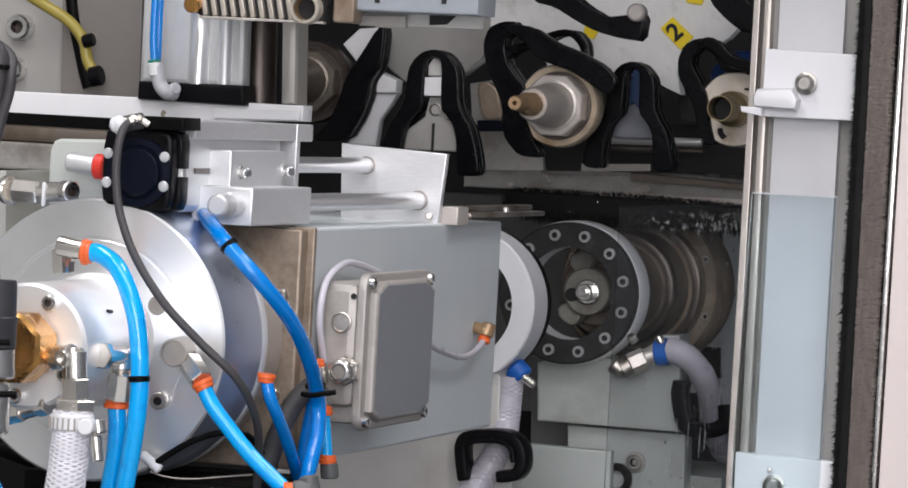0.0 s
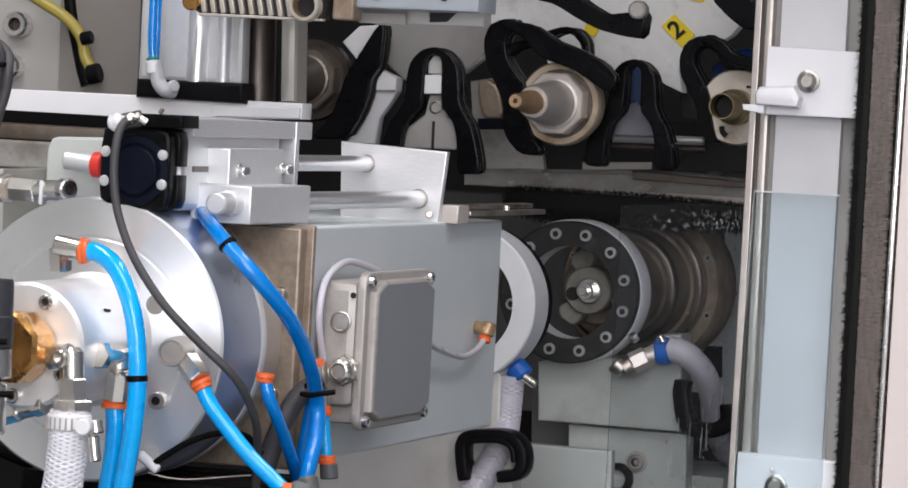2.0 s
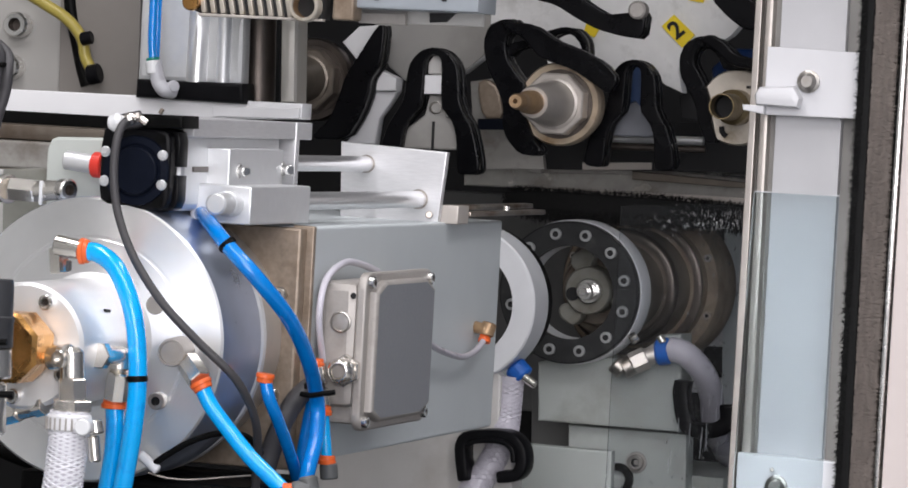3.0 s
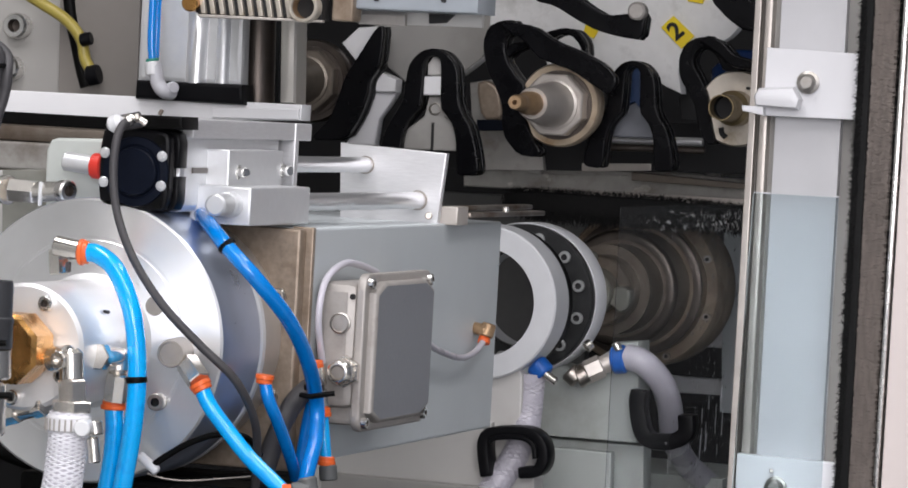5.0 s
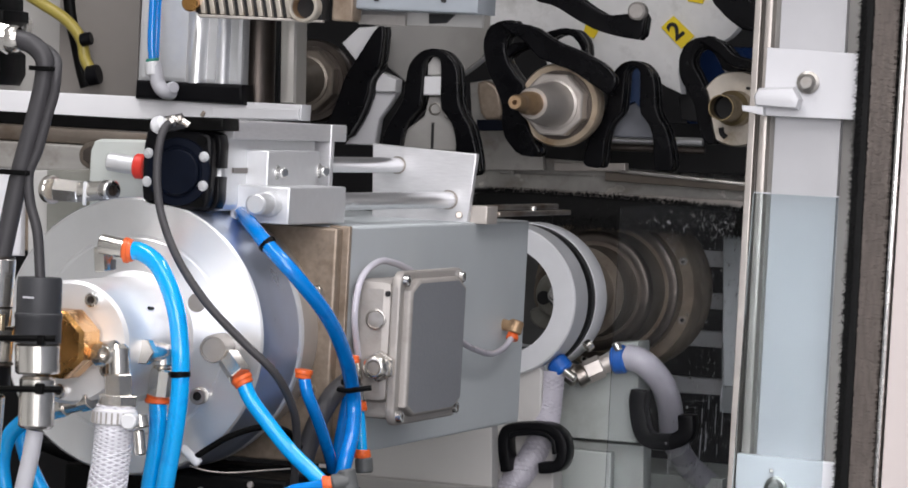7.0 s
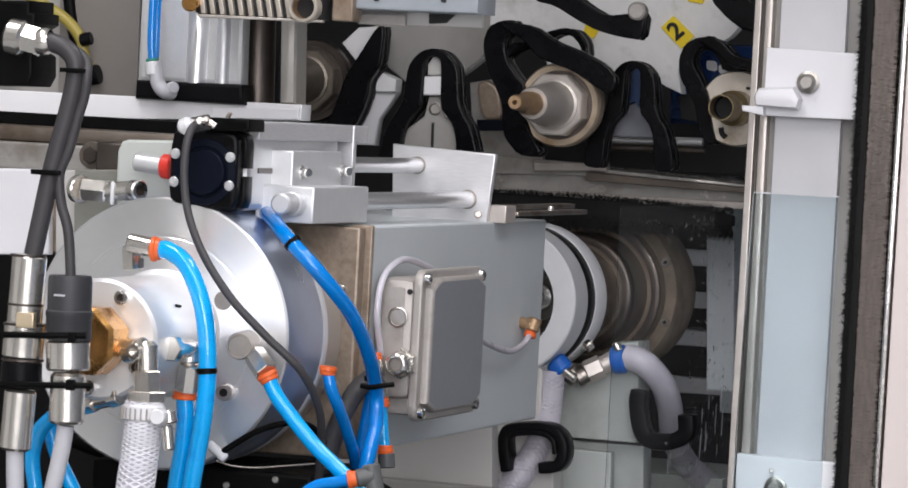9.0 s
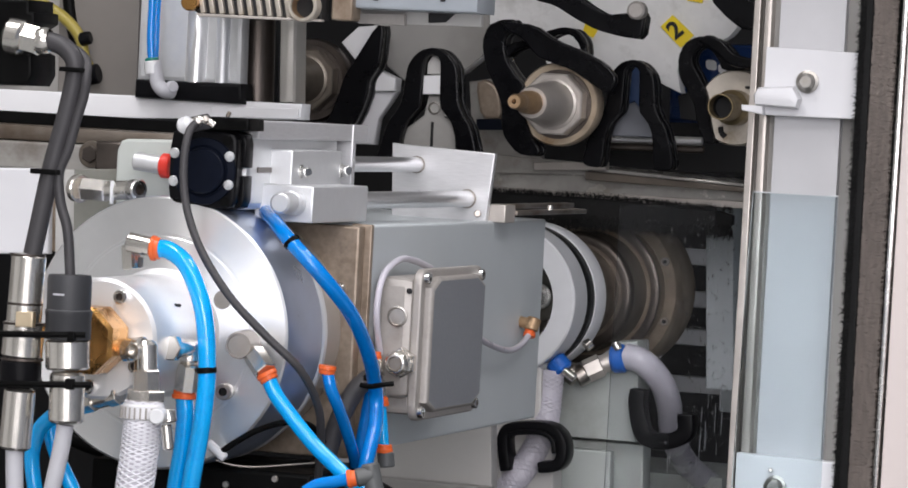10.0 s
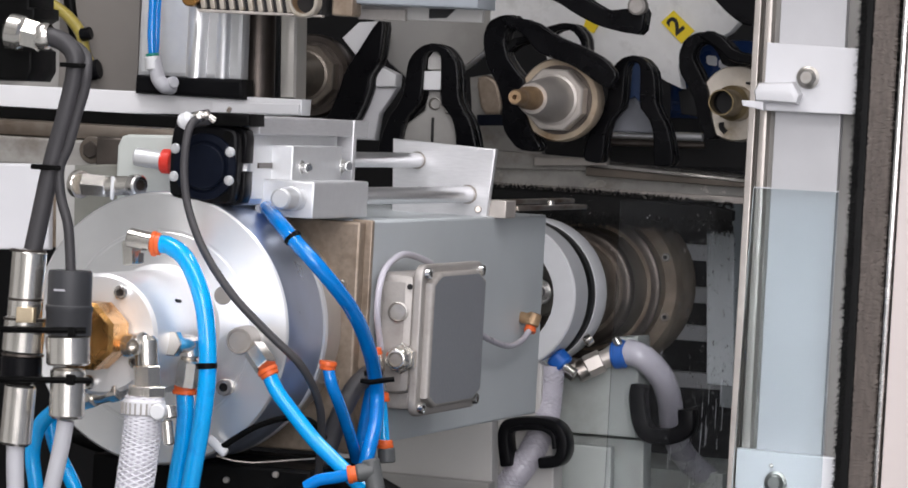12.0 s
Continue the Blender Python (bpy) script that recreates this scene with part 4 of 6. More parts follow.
    part("core", slab([(-0.3674, 0.3064), (-0.3790, 0.3067), (-0.3805, -0.1487), (-0.3681, -0.1495)], 0.8, 0.82, 0.004), FUR, t, "dense black bristle core")
    rnd = random.Random(7)
    a, b = Vector((0.8, -0.3715, 0.3014)), Vector((0.8, -0.3716, -0.1438))
    side = (Vector((0.8, -0.368, 0.3012)) - a).normalized()
    down = (b - a).normalized()
    verts, faces = [], []
    for k in range(3600):
        p = a.lerp(b, rnd.random()) + Vector((rnd.uniform(-0.008, 0.01), 0, 0)) - side * rnd.uniform(-0.001, 0.003)
        q = p + side * rnd.uniform(0.002, 0.0062) + down * rnd.uniform(-0.004, 0.006) + Vector((rnd.uniform(-0.004, 0.002), 0, 0))
        w = down * 0.0006
        d = Vector((0.0006, 0, 0))
        n = len(verts)
        verts += [p - w, p + w, p - d, q]
        faces += [(n, n + 1, n + 3), (n + 1, n + 2, n + 3), (n + 2, n, n + 3)]
    brown, brown_faces = [], []
    a, b = Vector((0.804, -0.3780, 0.3017)), Vector((0.804, -0.3790, -0.1439))
    across = Vector((0.804, -0.3971, 0.3027)) - a
    for k in range(6500):
        p = a.lerp(b, rnd.random()) + across * rnd.random() - Vector((0.0005, 0, 0))
        q = p + across.normalized() * rnd.uniform(0.003, 0.007) + down * rnd.uniform(-0.0012, 0.0022) - Vector((rnd.uniform(0.0004, 0.0022), 0, 0))
        n = len(brown)
        brown += [p - down * 0.0005, p + down * 0.0005, q]
        brown_faces.append((n, n + 1, n + 2))
    pile = bpy.data.meshes.new("short_hair")
    pile.from_pydata([v - ORIGIN[t.name] for v in brown], [], brown_faces)
    pile.materials.append(FUR_LIGHT)
    ob = new("short_hair", pile)
    ob.parent = t
    tagged(ob, "short brown hair", kind="stuff")
    me = bpy.data.meshes.new("bristles")
    me.from_pydata([v - ORIGIN[t.name] for v in verts], [], faces)
    me.materials.append(FUR)
    ob = new("bristles", me)
    ob.parent = t
    tagged(ob, "black bristles", kind="stuff")
    t = thing("door_panel", (0.8, -0.4283, -0.1259), "pinkish white enamelled door panel with a pale trim", "door panel")
    part("gap", slab([(-0.3976, 0.3079), (-0.4036, 0.3081), (-0.4015, -0.1471), (-0.3954, -0.1476)], 0.812, 0.83, 0), RUBBER, t)
    part("trim", slab([(-0.4051, 0.3077), (-0.4095, 0.3079), (-0.4064, -0.1459), (-0.4024, -0.1463)], 0.796, 0.83, 0.0015), STEEL, t)
    part("panel", slab([(-0.41, 0.308), (-0.5208, 0.3128), (-0.528, -0.1361), (-0.4084, -0.1458)], 0.802, 0.83, 0.001), PINK, t)


door_frame()


# ---- the spindle head and all that rides on it ----
RIDERS = []


def rider(*args):
    t = thing(*args)
    RIDERS.append(t)
    return t


def spindle_motor():
    t = rider("spindle_motor", (0.03, 0, -0.1), "turned aluminium spindle motor with a round front flange", "spindle motor")
    part("flange", lathe([(0.0, 0), (0.0, 0.07), (0.0008, 0.0708), (0.0008, 0.0725), (0, 0.073), (0, 0.098), (0.0015, 0.0995), (0.0015, 0)], 128), ALU_TURNED, t)
    part("rim", lathe([(0.0016, 0.09), (0.0016, 0.0995), (0.003, 0.1), (0.076, 0.1), (0.078, 0.098), (0.078, 0.09)], 128), RIM_BLUE, t, "silver rim coloured blue-grey for its reflections")
    part("rear_flange", lathe([(0.08, 0), (0.08, 0.0985), (0.082, 0.1), (0.088, 0.1), (0.09, 0.0985), (0.09, 0)], 128), ALU_SATIN, t)
    boss = part("boss", lathe([(-0.117, 0), (-0.117, 0.0405), (-0.1145, 0.043), (-0.004, 0.043), (0.0, 0.047)], 96), ALU_SATIN, t)
    bm = rod((-0.118, 0, 0), (-0.152, 0, 0), 0.0252, 8, 0.003)
    bm.transform(Matrix.Rotation(radians(22.5), 4, "X"))
    part("brass_nut", bm, BRASS, t, "golden brass eight-sided nut")
    for k, ang in enumerate((62, 132, 205, 262, 330)):
        c, s = math.cos(radians(ang)), math.sin(radians(ang))
        part("screw", socket_screw((-0.117, 0.0345 * -c, 0.0345 * s), 0.0052, h=0.006), (STEEL, OILY), boss)
    part("plug", lathe([(0, 0.0100), (0.026, 0.0100), (0.030, 0.0092), (0.030, 0.0080), (0.0285, 0.0076), (0.0285, 0)], 32, (0, -0.0689, -0.0029), (-1, -0.12, -0.01)), PLUG_STEEL, t, "round steel plug, darkened for its dim reflection")
    part("screw", socket_screw((0, -0.0545, -0.039), 0.0062, h=0.007), (STEEL_WORN, DEEP), t)
    part("blind_plug", rod((0.0005, -0.0480, 0.0272), (-0.0006, -0.0480, 0.0272), 0.0068, 24, 0.0002), PLUG_STEEL, t, "flat dull blind plug")
    part("side_union", join(hexagon((-0.095, 0.020, -0.0495), (-0.102, 0.006, -0.0455), 0.0072), rod((-0.100, 0.008, -0.0462), (-0.112, -0.014, -0.0400), 0.0056, 18, 0.001), hexagon((-0.109, -0.008, -0.0417), (-0.114, -0.0175, -0.0390), 0.0068)), NICKEL, t, "small nickel union under the boss")
    # Near-black tube laid on the boss for the shade of a slot.
    part("slot", hose([(-0.064, -0.0361, 0.0246), (-0.061, -0.0362, 0.0243), (-0.056, -0.0363, 0.0240)], 0.0011, 10), DEEP, t, "narrow dark slot")
    return t


def drive_housing():
    t = rider("drive_housing", (0.4, 0, -0.09), "blue-grey painted drive housing behind the spindle motor", "drive housing")
    part("body", block((0.165, -0.105, -0.09), (0.648, 0.085, 0.083), 0.002), BOX, t)
    part("motor_neck", lathe([(0.09, 0.093), (0.112, 0.093), (0.114, 0.090), (0.152, 0.090)], 96), STEEL_WARM, t, "pale turned motor neck")
    part("end_plate", block((0.148, -0.101, -0.094), (0.166, 0.085, 0.082), 0.002), BEIGE, t, "warm beige steel end plate")
    part("trim", block((0.1605, -0.1065, -0.092), (0.1665, -0.09, 0.0835), 0.001), BEIGE, t)
    for p, q in (((0.15, -0.0872, 0.0330), (0.143, -0.0872, 0.0330)), ((0.15, -0.0850, -0.0400), (0.143, -0.0850, -0.0400))):
        part("screw", socket_screw(p, 0.0058, h=0.007), (STEEL_WORN, DEEP), t)
    return t


def junction_box():
    t = rider("junction_box", (0.35, -0.13, -0.08), "grey cast junction box with a screwed lid", "junction box")
    x0, x1, xr, z0, z1 = 0.1731, 0.341, 0.179, 0.0515, -0.0645
    body = block((x0 + 0.004, -0.106, z1 + 0.017), (x1 - 0.006, -0.137, z0 - 0.007), 0.007)
    part("body", body, CAST, t)
    part("body_foot", block((x0 + 0.016, -0.106, z1 + 0.004), (x1 - 0.012, -0.136, z1 + 0.020), 0.004), CAST, t)
    corner = 0.012
    outline = []
    for cx, cz, a0 in ((x1 - corner, z0 - corner, 0), (xr + corner, z0 - corner, 90), (xr + corner, z1 + corner, 180), (x1 - corner, z1 + corner, 270)):
        outline += [(cx + corner * math.cos(radians(a0 + 18 * k)), cz + corner * math.sin(radians(a0 + 18 * k))) for k in range(6)]
    rim = slab([(-x, z) for x, z in outline], 0.1355, 0.1425, 0.0016)
    rim.transform(Matrix(((0, -1, 0, 0), (-1, 0, 0, 0), (0, 0, 1, 0), (0, 0, 0, 1))))
    bmesh.ops.recalc_face_normals(rim, faces=rim.faces)
    part("rim", rim, CAST, t, "rounded cast rim")
    # Near-black disc paints the shade of a small hole.
    part("vent", rod((x0 + 0.0035, -0.1335, 0.0345), (x0 + 0.0045, -0.1335, 0.0345), 0.0022, 12), DEEP, t, "small dark hole")
    w = 0.014
    yy = (-0.1425, -0.149)
    bm = bmesh.new()
    out = [(xr + 0.010, z0 - w), (xr + 0.03, z0 - 0.006), (x1 - 0.034, z0 - 0.006), (x1 - 0.012, z0 - w), (x1 - 0.012, z1 + w), (x1 - 0.034, z1 + 0.006), (xr + 0.03, z1 + 0.006), (xr + 0.010, z1 + w)]
    a = [bm.verts.new((x, yy[0], z)) for x, z in out]
    b = [bm.verts.new((x, yy[1], z)) for x, z in out]
    bm.faces.new(a)
    top = bm.faces.new(b)
    for k in range(8):
        bm.faces.new((a[k], a[(k + 1) % 8], b[(k + 1) % 8], b[k]))
    bmesh.ops.recalc_face_normals(bm, faces=bm.faces)
    bmesh.ops.bevel(bm, geom=list(top.edges), offset=0.003, segments=3, profile=0.5, affect="EDGES")
    # Edge faces take the paler CAST, painting the bevel's highlight.
    for f in bm.faces:
        f.material_index = 0 if f.calc_area() > 0.003 else 1
    lid = part("lid", bm, (LID, CAST), t, "dark grey painted lid, worn edge painted pale for its highlight")
    for x, z in ((xr + 0.008, z0 - 0.007), (x1 - 0.012, z0 - 0.007), (xr + 0.008, z1 + 0.007), (x1 - 0.012, z1 + 0.007)):
        part("lid_screw", socket_screw((x, -0.1428, z), 0.0044, (0, -1, 0), 0.004), (STEEL, OILY), lid)
    part("knockout", lathe([(0, 0.0078), (-0.0015, 0.0078), (-0.002, 0.0068), (-0.001, 0.006), (-0.001, 0)], 28, (x0 + 0.0035, *(0.176, -0.1254, 0.0148)[1:])), STEEL_WORN, t, "round steel blind plug")
    gy, gz = -0.1315, -0.0200
    gland = part("gland", join(hexagon((x0 + 0.005, gy, gz), (x0 - 0.003, gy, gz), 0.0118), rod((x0 - 0.003, gy, gz), (x0 - 0.006, gy, gz), 0.0090, 24, 0.001), hexagon((x0 - 0.006, gy, gz), (x0 - 0.011, gy, gz), 0.0106), lathe([(0, 0.0094), (0.003, 0.0090), (0.005, 0.0076), (0.0055, 0.0066), (0.0055, 0.0056), (0.002, 0.0050)], 24, (x0 - 0.011, gy, gz), (-1, 0, 0))), NICKEL, t, "nickel cable gland")
    part("seal", rod((x0 - 0.010, gy, gz), (x0 - 0.0155, gy, gz), 0.0054, 20, 0.001), PLUG_STEEL, gland)
    return t


def guided_cylinder():
    t = rider("guided_cylinder", (0.1, 0, 0.1), "compact aluminium guided pneumatic cylinder with black end cap", "pneumatic cylinder")
    (_, yr, zt), (_, yl, zb) = (0.02, -0.0552, 0.1497), (0.02, 0.0014, 0.0913)
    face = [(-0.001, 0.1465), (-0.0095, 0.1495), (-0.040, 0.1495), (-0.0500, 0.1480), (-0.0530, 0.1420), (-0.0530, 0.1010), (-0.0505, 0.0945), (-0.042, 0.0925), (-0.010, 0.0925), (-0.001, 0.0960)]
    cap = part("end_cap", slab(rounded(face), 0.0, 0.013, 0.0025), BLACK, t, "black plastic end cap")
    back = [(0.0014, 0.1490), (-0.047, 0.1497), (-0.0535, 0.1475), (-0.0552, 0.1410), (-0.0552, 0.1235), (-0.0475, 0.1235), (-0.0475, 0.1175), (-0.0552, 0.1175), (-0.0552, 0.1000), (-0.0530, 0.0945), (-0.046, 0.0920), (0.0014, 0.0913)]
    part("rear_flange", slab(back, 0.0135, 0.030, 0.0012), BLACK, t, "black rear flange with a slot")
    c = Vector((0, -0.0285, 0.1196))
    part("round_cover", lathe([(0, 0.0245), (-0.0015, 0.0240), (-0.002, 0.0190), (-0.0012, 0.0180), (-0.0012, 0.0172), (-0.0042, 0.0166), (-0.0050, 0.0155), (-0.0050, 0)], 48, c), BLACK_BLUE, t, "blue-black round cover")
    for p in ((0, -0.0480, 0.1312), (0, -0.0482, 0.1107), (0, -0.0056, 0.1316), (0, -0.0056, 0.1113)):
        p = Vector(p)
        part("screw", join(rod(p, p + Vector((-0.0025, 0, 0)), 0.0038, 18, 0.0008), hexagon(p + Vector((-0.0025, 0, 0)), p + Vector((-0.0036, 0, 0)), 0.0022, 0.0003)), ALU_ANOD, cap)
    # Black discs on the cap paint the shade of its recesses.
    for y, z in ((-0.0455, 0.1425), (-0.0455, 0.0985)):
        part("corner_recess", rod((0.0005, y, z), (-0.0006, y, z), 0.0038, 14), RUBBER, cap)
    part("body", block((0.03, yr + 0.004, zb + 0.001), (0.235, yl, zt - 0.001), 0.005), ALU_ANOD, t)
    part("slot", block((0.05, yr + 0.003, zb + 0.0285), (0.235, yr + 0.006, zb + 0.0325), 0), OILY, t)
    part("top_plate", block((0.032, yr - 0.003, zt - 0.005), (0.285, yr + 0.006, zt + 0.008), 0.0012), ALU, t)
    part("cover_plate", block((0.032, yr + 0.0062, zt + 0.002), (0.285, yl, zt + 0.0078), 0.001), ALU, t)
    part("bracket", block((0.246, yr - 0.004, zb + 0.008), (0.254, yl, zt + 0.008), 0.001), ALU, t)
    part("sensor", slab([(-0.027, 0.1592), (-0.0623, 0.1595), (-0.0628, 0.1507), (-0.0276, 0.1488)], -0.004, 0.03, 0.002), RUBBER, t)
    part("clamp_block", block((0.065, -0.0911, 0.0846), (0.193, yr + 0.01, 0.112), 0.0015), ALU_ANOD, t)
    part("clamp_upright", block((0.08, -0.068, 0.0997), (0.195, yr + 0.006, 0.1375), 0.0012), ALU_ANOD, t)
    p = Vector((0.065, -0.0769, 0.0989))
    part("pin", join(rod(p, p + Vector((-0.012, 0.0, 0)), 0.0092, 24, 0.001), rod(p + Vector((-0.012, 0, 0)), p + Vector((-0.034, 0.0, 0)), 0.0078, 24, 0.0015)), ALU_ANOD, t)
    for q in ((0.1002, -0.068, 0.1214), (0.1945, -0.068, 0.1228)):
        q = Vector(q)
        part("nut", join(rod(q + Vector((0, 0.008, 0)), q + Vector((0, -0.001, 0)), 0.0055, 18, 0.0006), rod(q, q + Vector((-0.006, -0.008, 0)), 0.0038, 14, 0.0008)), STEEL, t)
    return t


def push_plate():
    t = rider("push_plate", (0.48, -0.0691, 0.0791), "flat aluminium push plate on two polished guide rods", "push plate")
    part("plate", slab([(-0.0154, 0.1431), (-0.1055, 0.1392), (-0.1002, 0.0796), (-0.0181, 0.0788)], 0.48, 0.488, 0.0012), ALU, t)
    for (a, b, r) in ((0, (0.48, -0.038, 0.1262), 0.0062), (0, (0.48, -0.0834, 0.1004), 0.0068)):
        b = Vector(b)
        part("guide_rod", rod((0.173, b.y, b.z), b, r, 24), GUIDE_ROD, t, "polished steel guide rod")
        part("rod_seat", rod(b - Vector((0.0012, 0, 0)), b - Vector((0.0003, 0, 0)), r * 1.18, 24), PLUG_STEEL, t)
    part("screw", rod((0.48, -0.0929, 0.0885), (0.477, -0.0938, 0.0886), 0.003, 14, 0.0006), STEEL_WORN, t)
    a = Vector((0.488, -0.1107, 0.0899))
    part("finger_block", block(a + Vector((0, -0.004, -0.008)), a + Vector((0.03, 0.012, 0.007)), 0.001), STEEL_WARM, t)
    part("finger", block(a + Vector((0.03, -0.006, -0.002)), a + Vector((0.25, 0.006, 0.002)), 0.001), STEEL_WORN, t)
    part("finger", block(a + Vector((0.03, 0.014, 0.002)), a + Vector((0.28, 0.024, 0.006)), 0.001), STEEL_WORN, t)
    part("finger_screw", rod(a + Vector((0.15, 0, 0.001)), a + Vector((0.15, 0, 0.006)), 0.003, 12, 0.0005), NICKEL, t)
    return t


def collar(p, direction, r, h=0.0065, parent=None):
    p, d = Vector(p), Vector(direction).normalized()
    return part("release_collar", lathe([(0, 0), (0, r * 0.95), (h * 0.1, r), (h * 0.45, r), (h * 0.5, r * 0.9), (h * 0.9, r * 0.88), (h, r * 0.8), (h, 0)], 24, p - d * h / 2, d), ORANGE, parent, "orange release collar")


def blue_hose(points, r, mat, label, collars=(), ties=()):
    t = rider("air_hose", points[0], label, "air hose", "blue air hoses of the spindle head")
    tube = part("hose", hose(points, r, 16), mat, t)
    for p, d in collars:
        collar(p, d, max(r * 1.38, 0.0066), parent=tube)
    for p, d, tr in ties:
        p, d = Vector(p), Vector(d).normalized()
        part("cable_tie", rod(p - d * 0.0022, p + d * 0.0022, tr, 16, 0.0006), RUBBER, tube, "black cable tie")
    return t


def head_hoses():
    A = [(-0.05, -0.0137, 0.0633), (-0.052, -0.0248, 0.0624), (-0.056, -0.0397, 0.0531), (-0.06, -0.0537, 0.0288), (-0.06, -0.0594, 0.0016), (-0.06, -0.0612, -0.0299), (-0.06, -0.0588, -0.0617), (-0.06, -0.054, -0.0977), (-0.06, -0.0499, -0.1298)]
    blue_hose(A, 0.0066, BLUE, "thick bright blue air hose curving down from the boss", [(A[0], (0.1, -1, 0))], [((-0.06, -0.0607, -0.0205), (0, 0.1, 1), 0.0074)])
    B = [(-0.05, -0.0414, -0.0422), (-0.05, -0.0426, -0.0556), (-0.05, -0.042, -0.0755), (-0.05, -0.0391, -0.0996), (-0.05, -0.0358, -0.1317)]
    blue_hose(B, 0.0066, BLUE, "thick bright blue air hose hanging from an elbow fitting", [((-0.05, -0.0412, -0.0394), (0, 0, 1))])
    C = [(-0.03, -0.0958, -0.0225), (-0.03, -0.1033, -0.0363), (-0.03, -0.1169, -0.052), (-0.03, -0.1339, -0.0697), (-0.03, -0.1515, -0.0842), (-0.03, -0.1734, -0.1022)]
    blue_hose(C, 0.0056, BLUE, "bright blue air hose running down from an angled fitting", [((-0.03, -0.0967, -0.024), (0, -0.5, -0.8))])
    Dh = [(0.12, -0.0237, 0.0992), (0.08, -0.0472, 0.0921), (0.03, -0.0741, 0.0852), (0, -0.098, 0.0725), (0, -0.1226, 0.0497), (0.03, -0.136, 0.0228), (0.07, -0.1375, -0.0062), (0.11, -0.1324, -0.0372), (0.11, -0.1338, -0.062), (0.1, -0.1325, -0.0863), (0.1, -0.1267, -0.1158)]
    blue_hose(Dh, 0.0056, BLUE_DEEP, "long blue air hose curving past the motor flange", [], [((0, -0.0988, 0.0722), (0, -1, -1), 0.0068), ((0.11, -0.1301, -0.0283), (0, -0.1, -1), 0.0072)])
    E = [(0.04, -0.1174, -0.0206), (0.04, -0.1212, -0.0345), (0.05, -0.1245, -0.049), (0.08, -0.1239, -0.0733), (0.12, -0.1174, -0.0972), (0.12, -0.1223, -0.1218)]
    blue_hose(E, 0.0045, BLUE_DEEP, "slim blue air hose below the motor flange", [((0.04, -0.1174, -0.0206), (0, 0.1, -1))])
    G = [(0.13, -0.1229, -0.0389), (0.13, -0.1197, -0.06), (0.13, -0.1176, -0.0853), (0.13, -0.127, -0.1097)]
    blue_hose(G, 0.0046, BLUE_DEEP, "slim blue air hose bundled beside a thicker one")
    H = [(0.16, -0.1208, -0.0502), (0.16, -0.1230, -0.0653), (0.16, -0.1253, -0.0828)]
    t = blue_hose(H, 0.0042, BLUE, "short blue air hose under a nickel push-in union", [((0.16, -0.1131, -0.0154), (0, 0, 1)), ((0.16, -0.1208, -0.0494), (0, 0, 1)), ((0.16, -0.1259, -0.0849), (0, 0, 1))])
    part("fitting", join(rod((0.16, -0.1141, -0.0178), (0.16, -0.1173, -0.0318), 0.0060, 18, 0.001), rod((0.16, -0.1174, -0.0335), (0.16, -0.1202, -0.0469), 0.0060, 18, 0.001)), NICKEL, t, "nickel push-in union")
    part("strap", hose([(0.085, -0.1290, -0.0330), (0.083, -0.1370, -0.0335), (0.083, -0.1450, -0.0318), (0.085, -0.1545, -0.0300)], 0.0020, 8), RUBBER, t, "black cable tie round union and hoses")
    part("elbow", rod((0.16, -0.1270, -0.0877), (0.16, -0.1283, -0.0990), 0.0066, 16, 0.001), TEE_GREY, t)
    K = [(-0.05, -0.1363, -0.1019), (-0.05, -0.1455, -0.0962), (-0.05, -0.1584, -0.0931), (-0.05, -0.1686, -0.0903)]
    blue_hose(K, 0.0044, BLUE_DEEP, "slim blue air hose running level into a tee fitting", [((-0.05, -0.1705, -0.0899), (0.25, -1, 0.2))])
    t = rider("tee_fitting", (-0.05, -0.18, -0.09), "dark grey plastic tee fitting joining the blue hoses", "fitting")
    part("run", rod((-0.05, -0.1730, -0.0894), (-0.045, -0.1850, -0.0860), 0.0066, 18, 0.0015), TEE_GREY, t)
    part("branch", rod((-0.045, -0.1815, -0.0785), (-0.045, -0.1871, -0.1010), 0.0066, 18, 0.0015), TEE_GREY, t)
    t = rider("nylon_tube", (0.2, -0.2277, 0.0075), "thin white nylon tube looped behind the junction box", "tube")
    part("tube", hose([(0.1769, -0.113, -0.0149), (0.163, -0.113, 0.0136), (0.167, -0.113, 0.0367), (0.1832, -0.113, 0.0494), (0.2165, -0.113, 0.0568), (0.2521, -0.113, 0.0548), (0.292, -0.113, 0.0488)], 0.0026), CLEAR_HOSE, t)
    part("tube", hose([(0.4199, -0.115, -0.0085), (0.4566, -0.115, -0.0172), (0.5162, -0.115, -0.0252), (0.556, -0.115, -0.0221), (0.5806, -0.115, -0.0135)], 0.0026), CLEAR_HOSE, t)
    collar((0.5806, -0.115, -0.013), (0.3, 0, 0.8), 0.0052, parent=t)
    part("fitting", join(rod((0.5801, -0.116, -0.0105), (0.583, -0.118, 0), 0.0062, 14, 0.001), rod((0.5856, -0.104, -0.0039), (0.5791, -0.118, -0.0056), 0.005, 14, 0.001)), BRASS_OLD, t, "tarnished brown brass fitting")


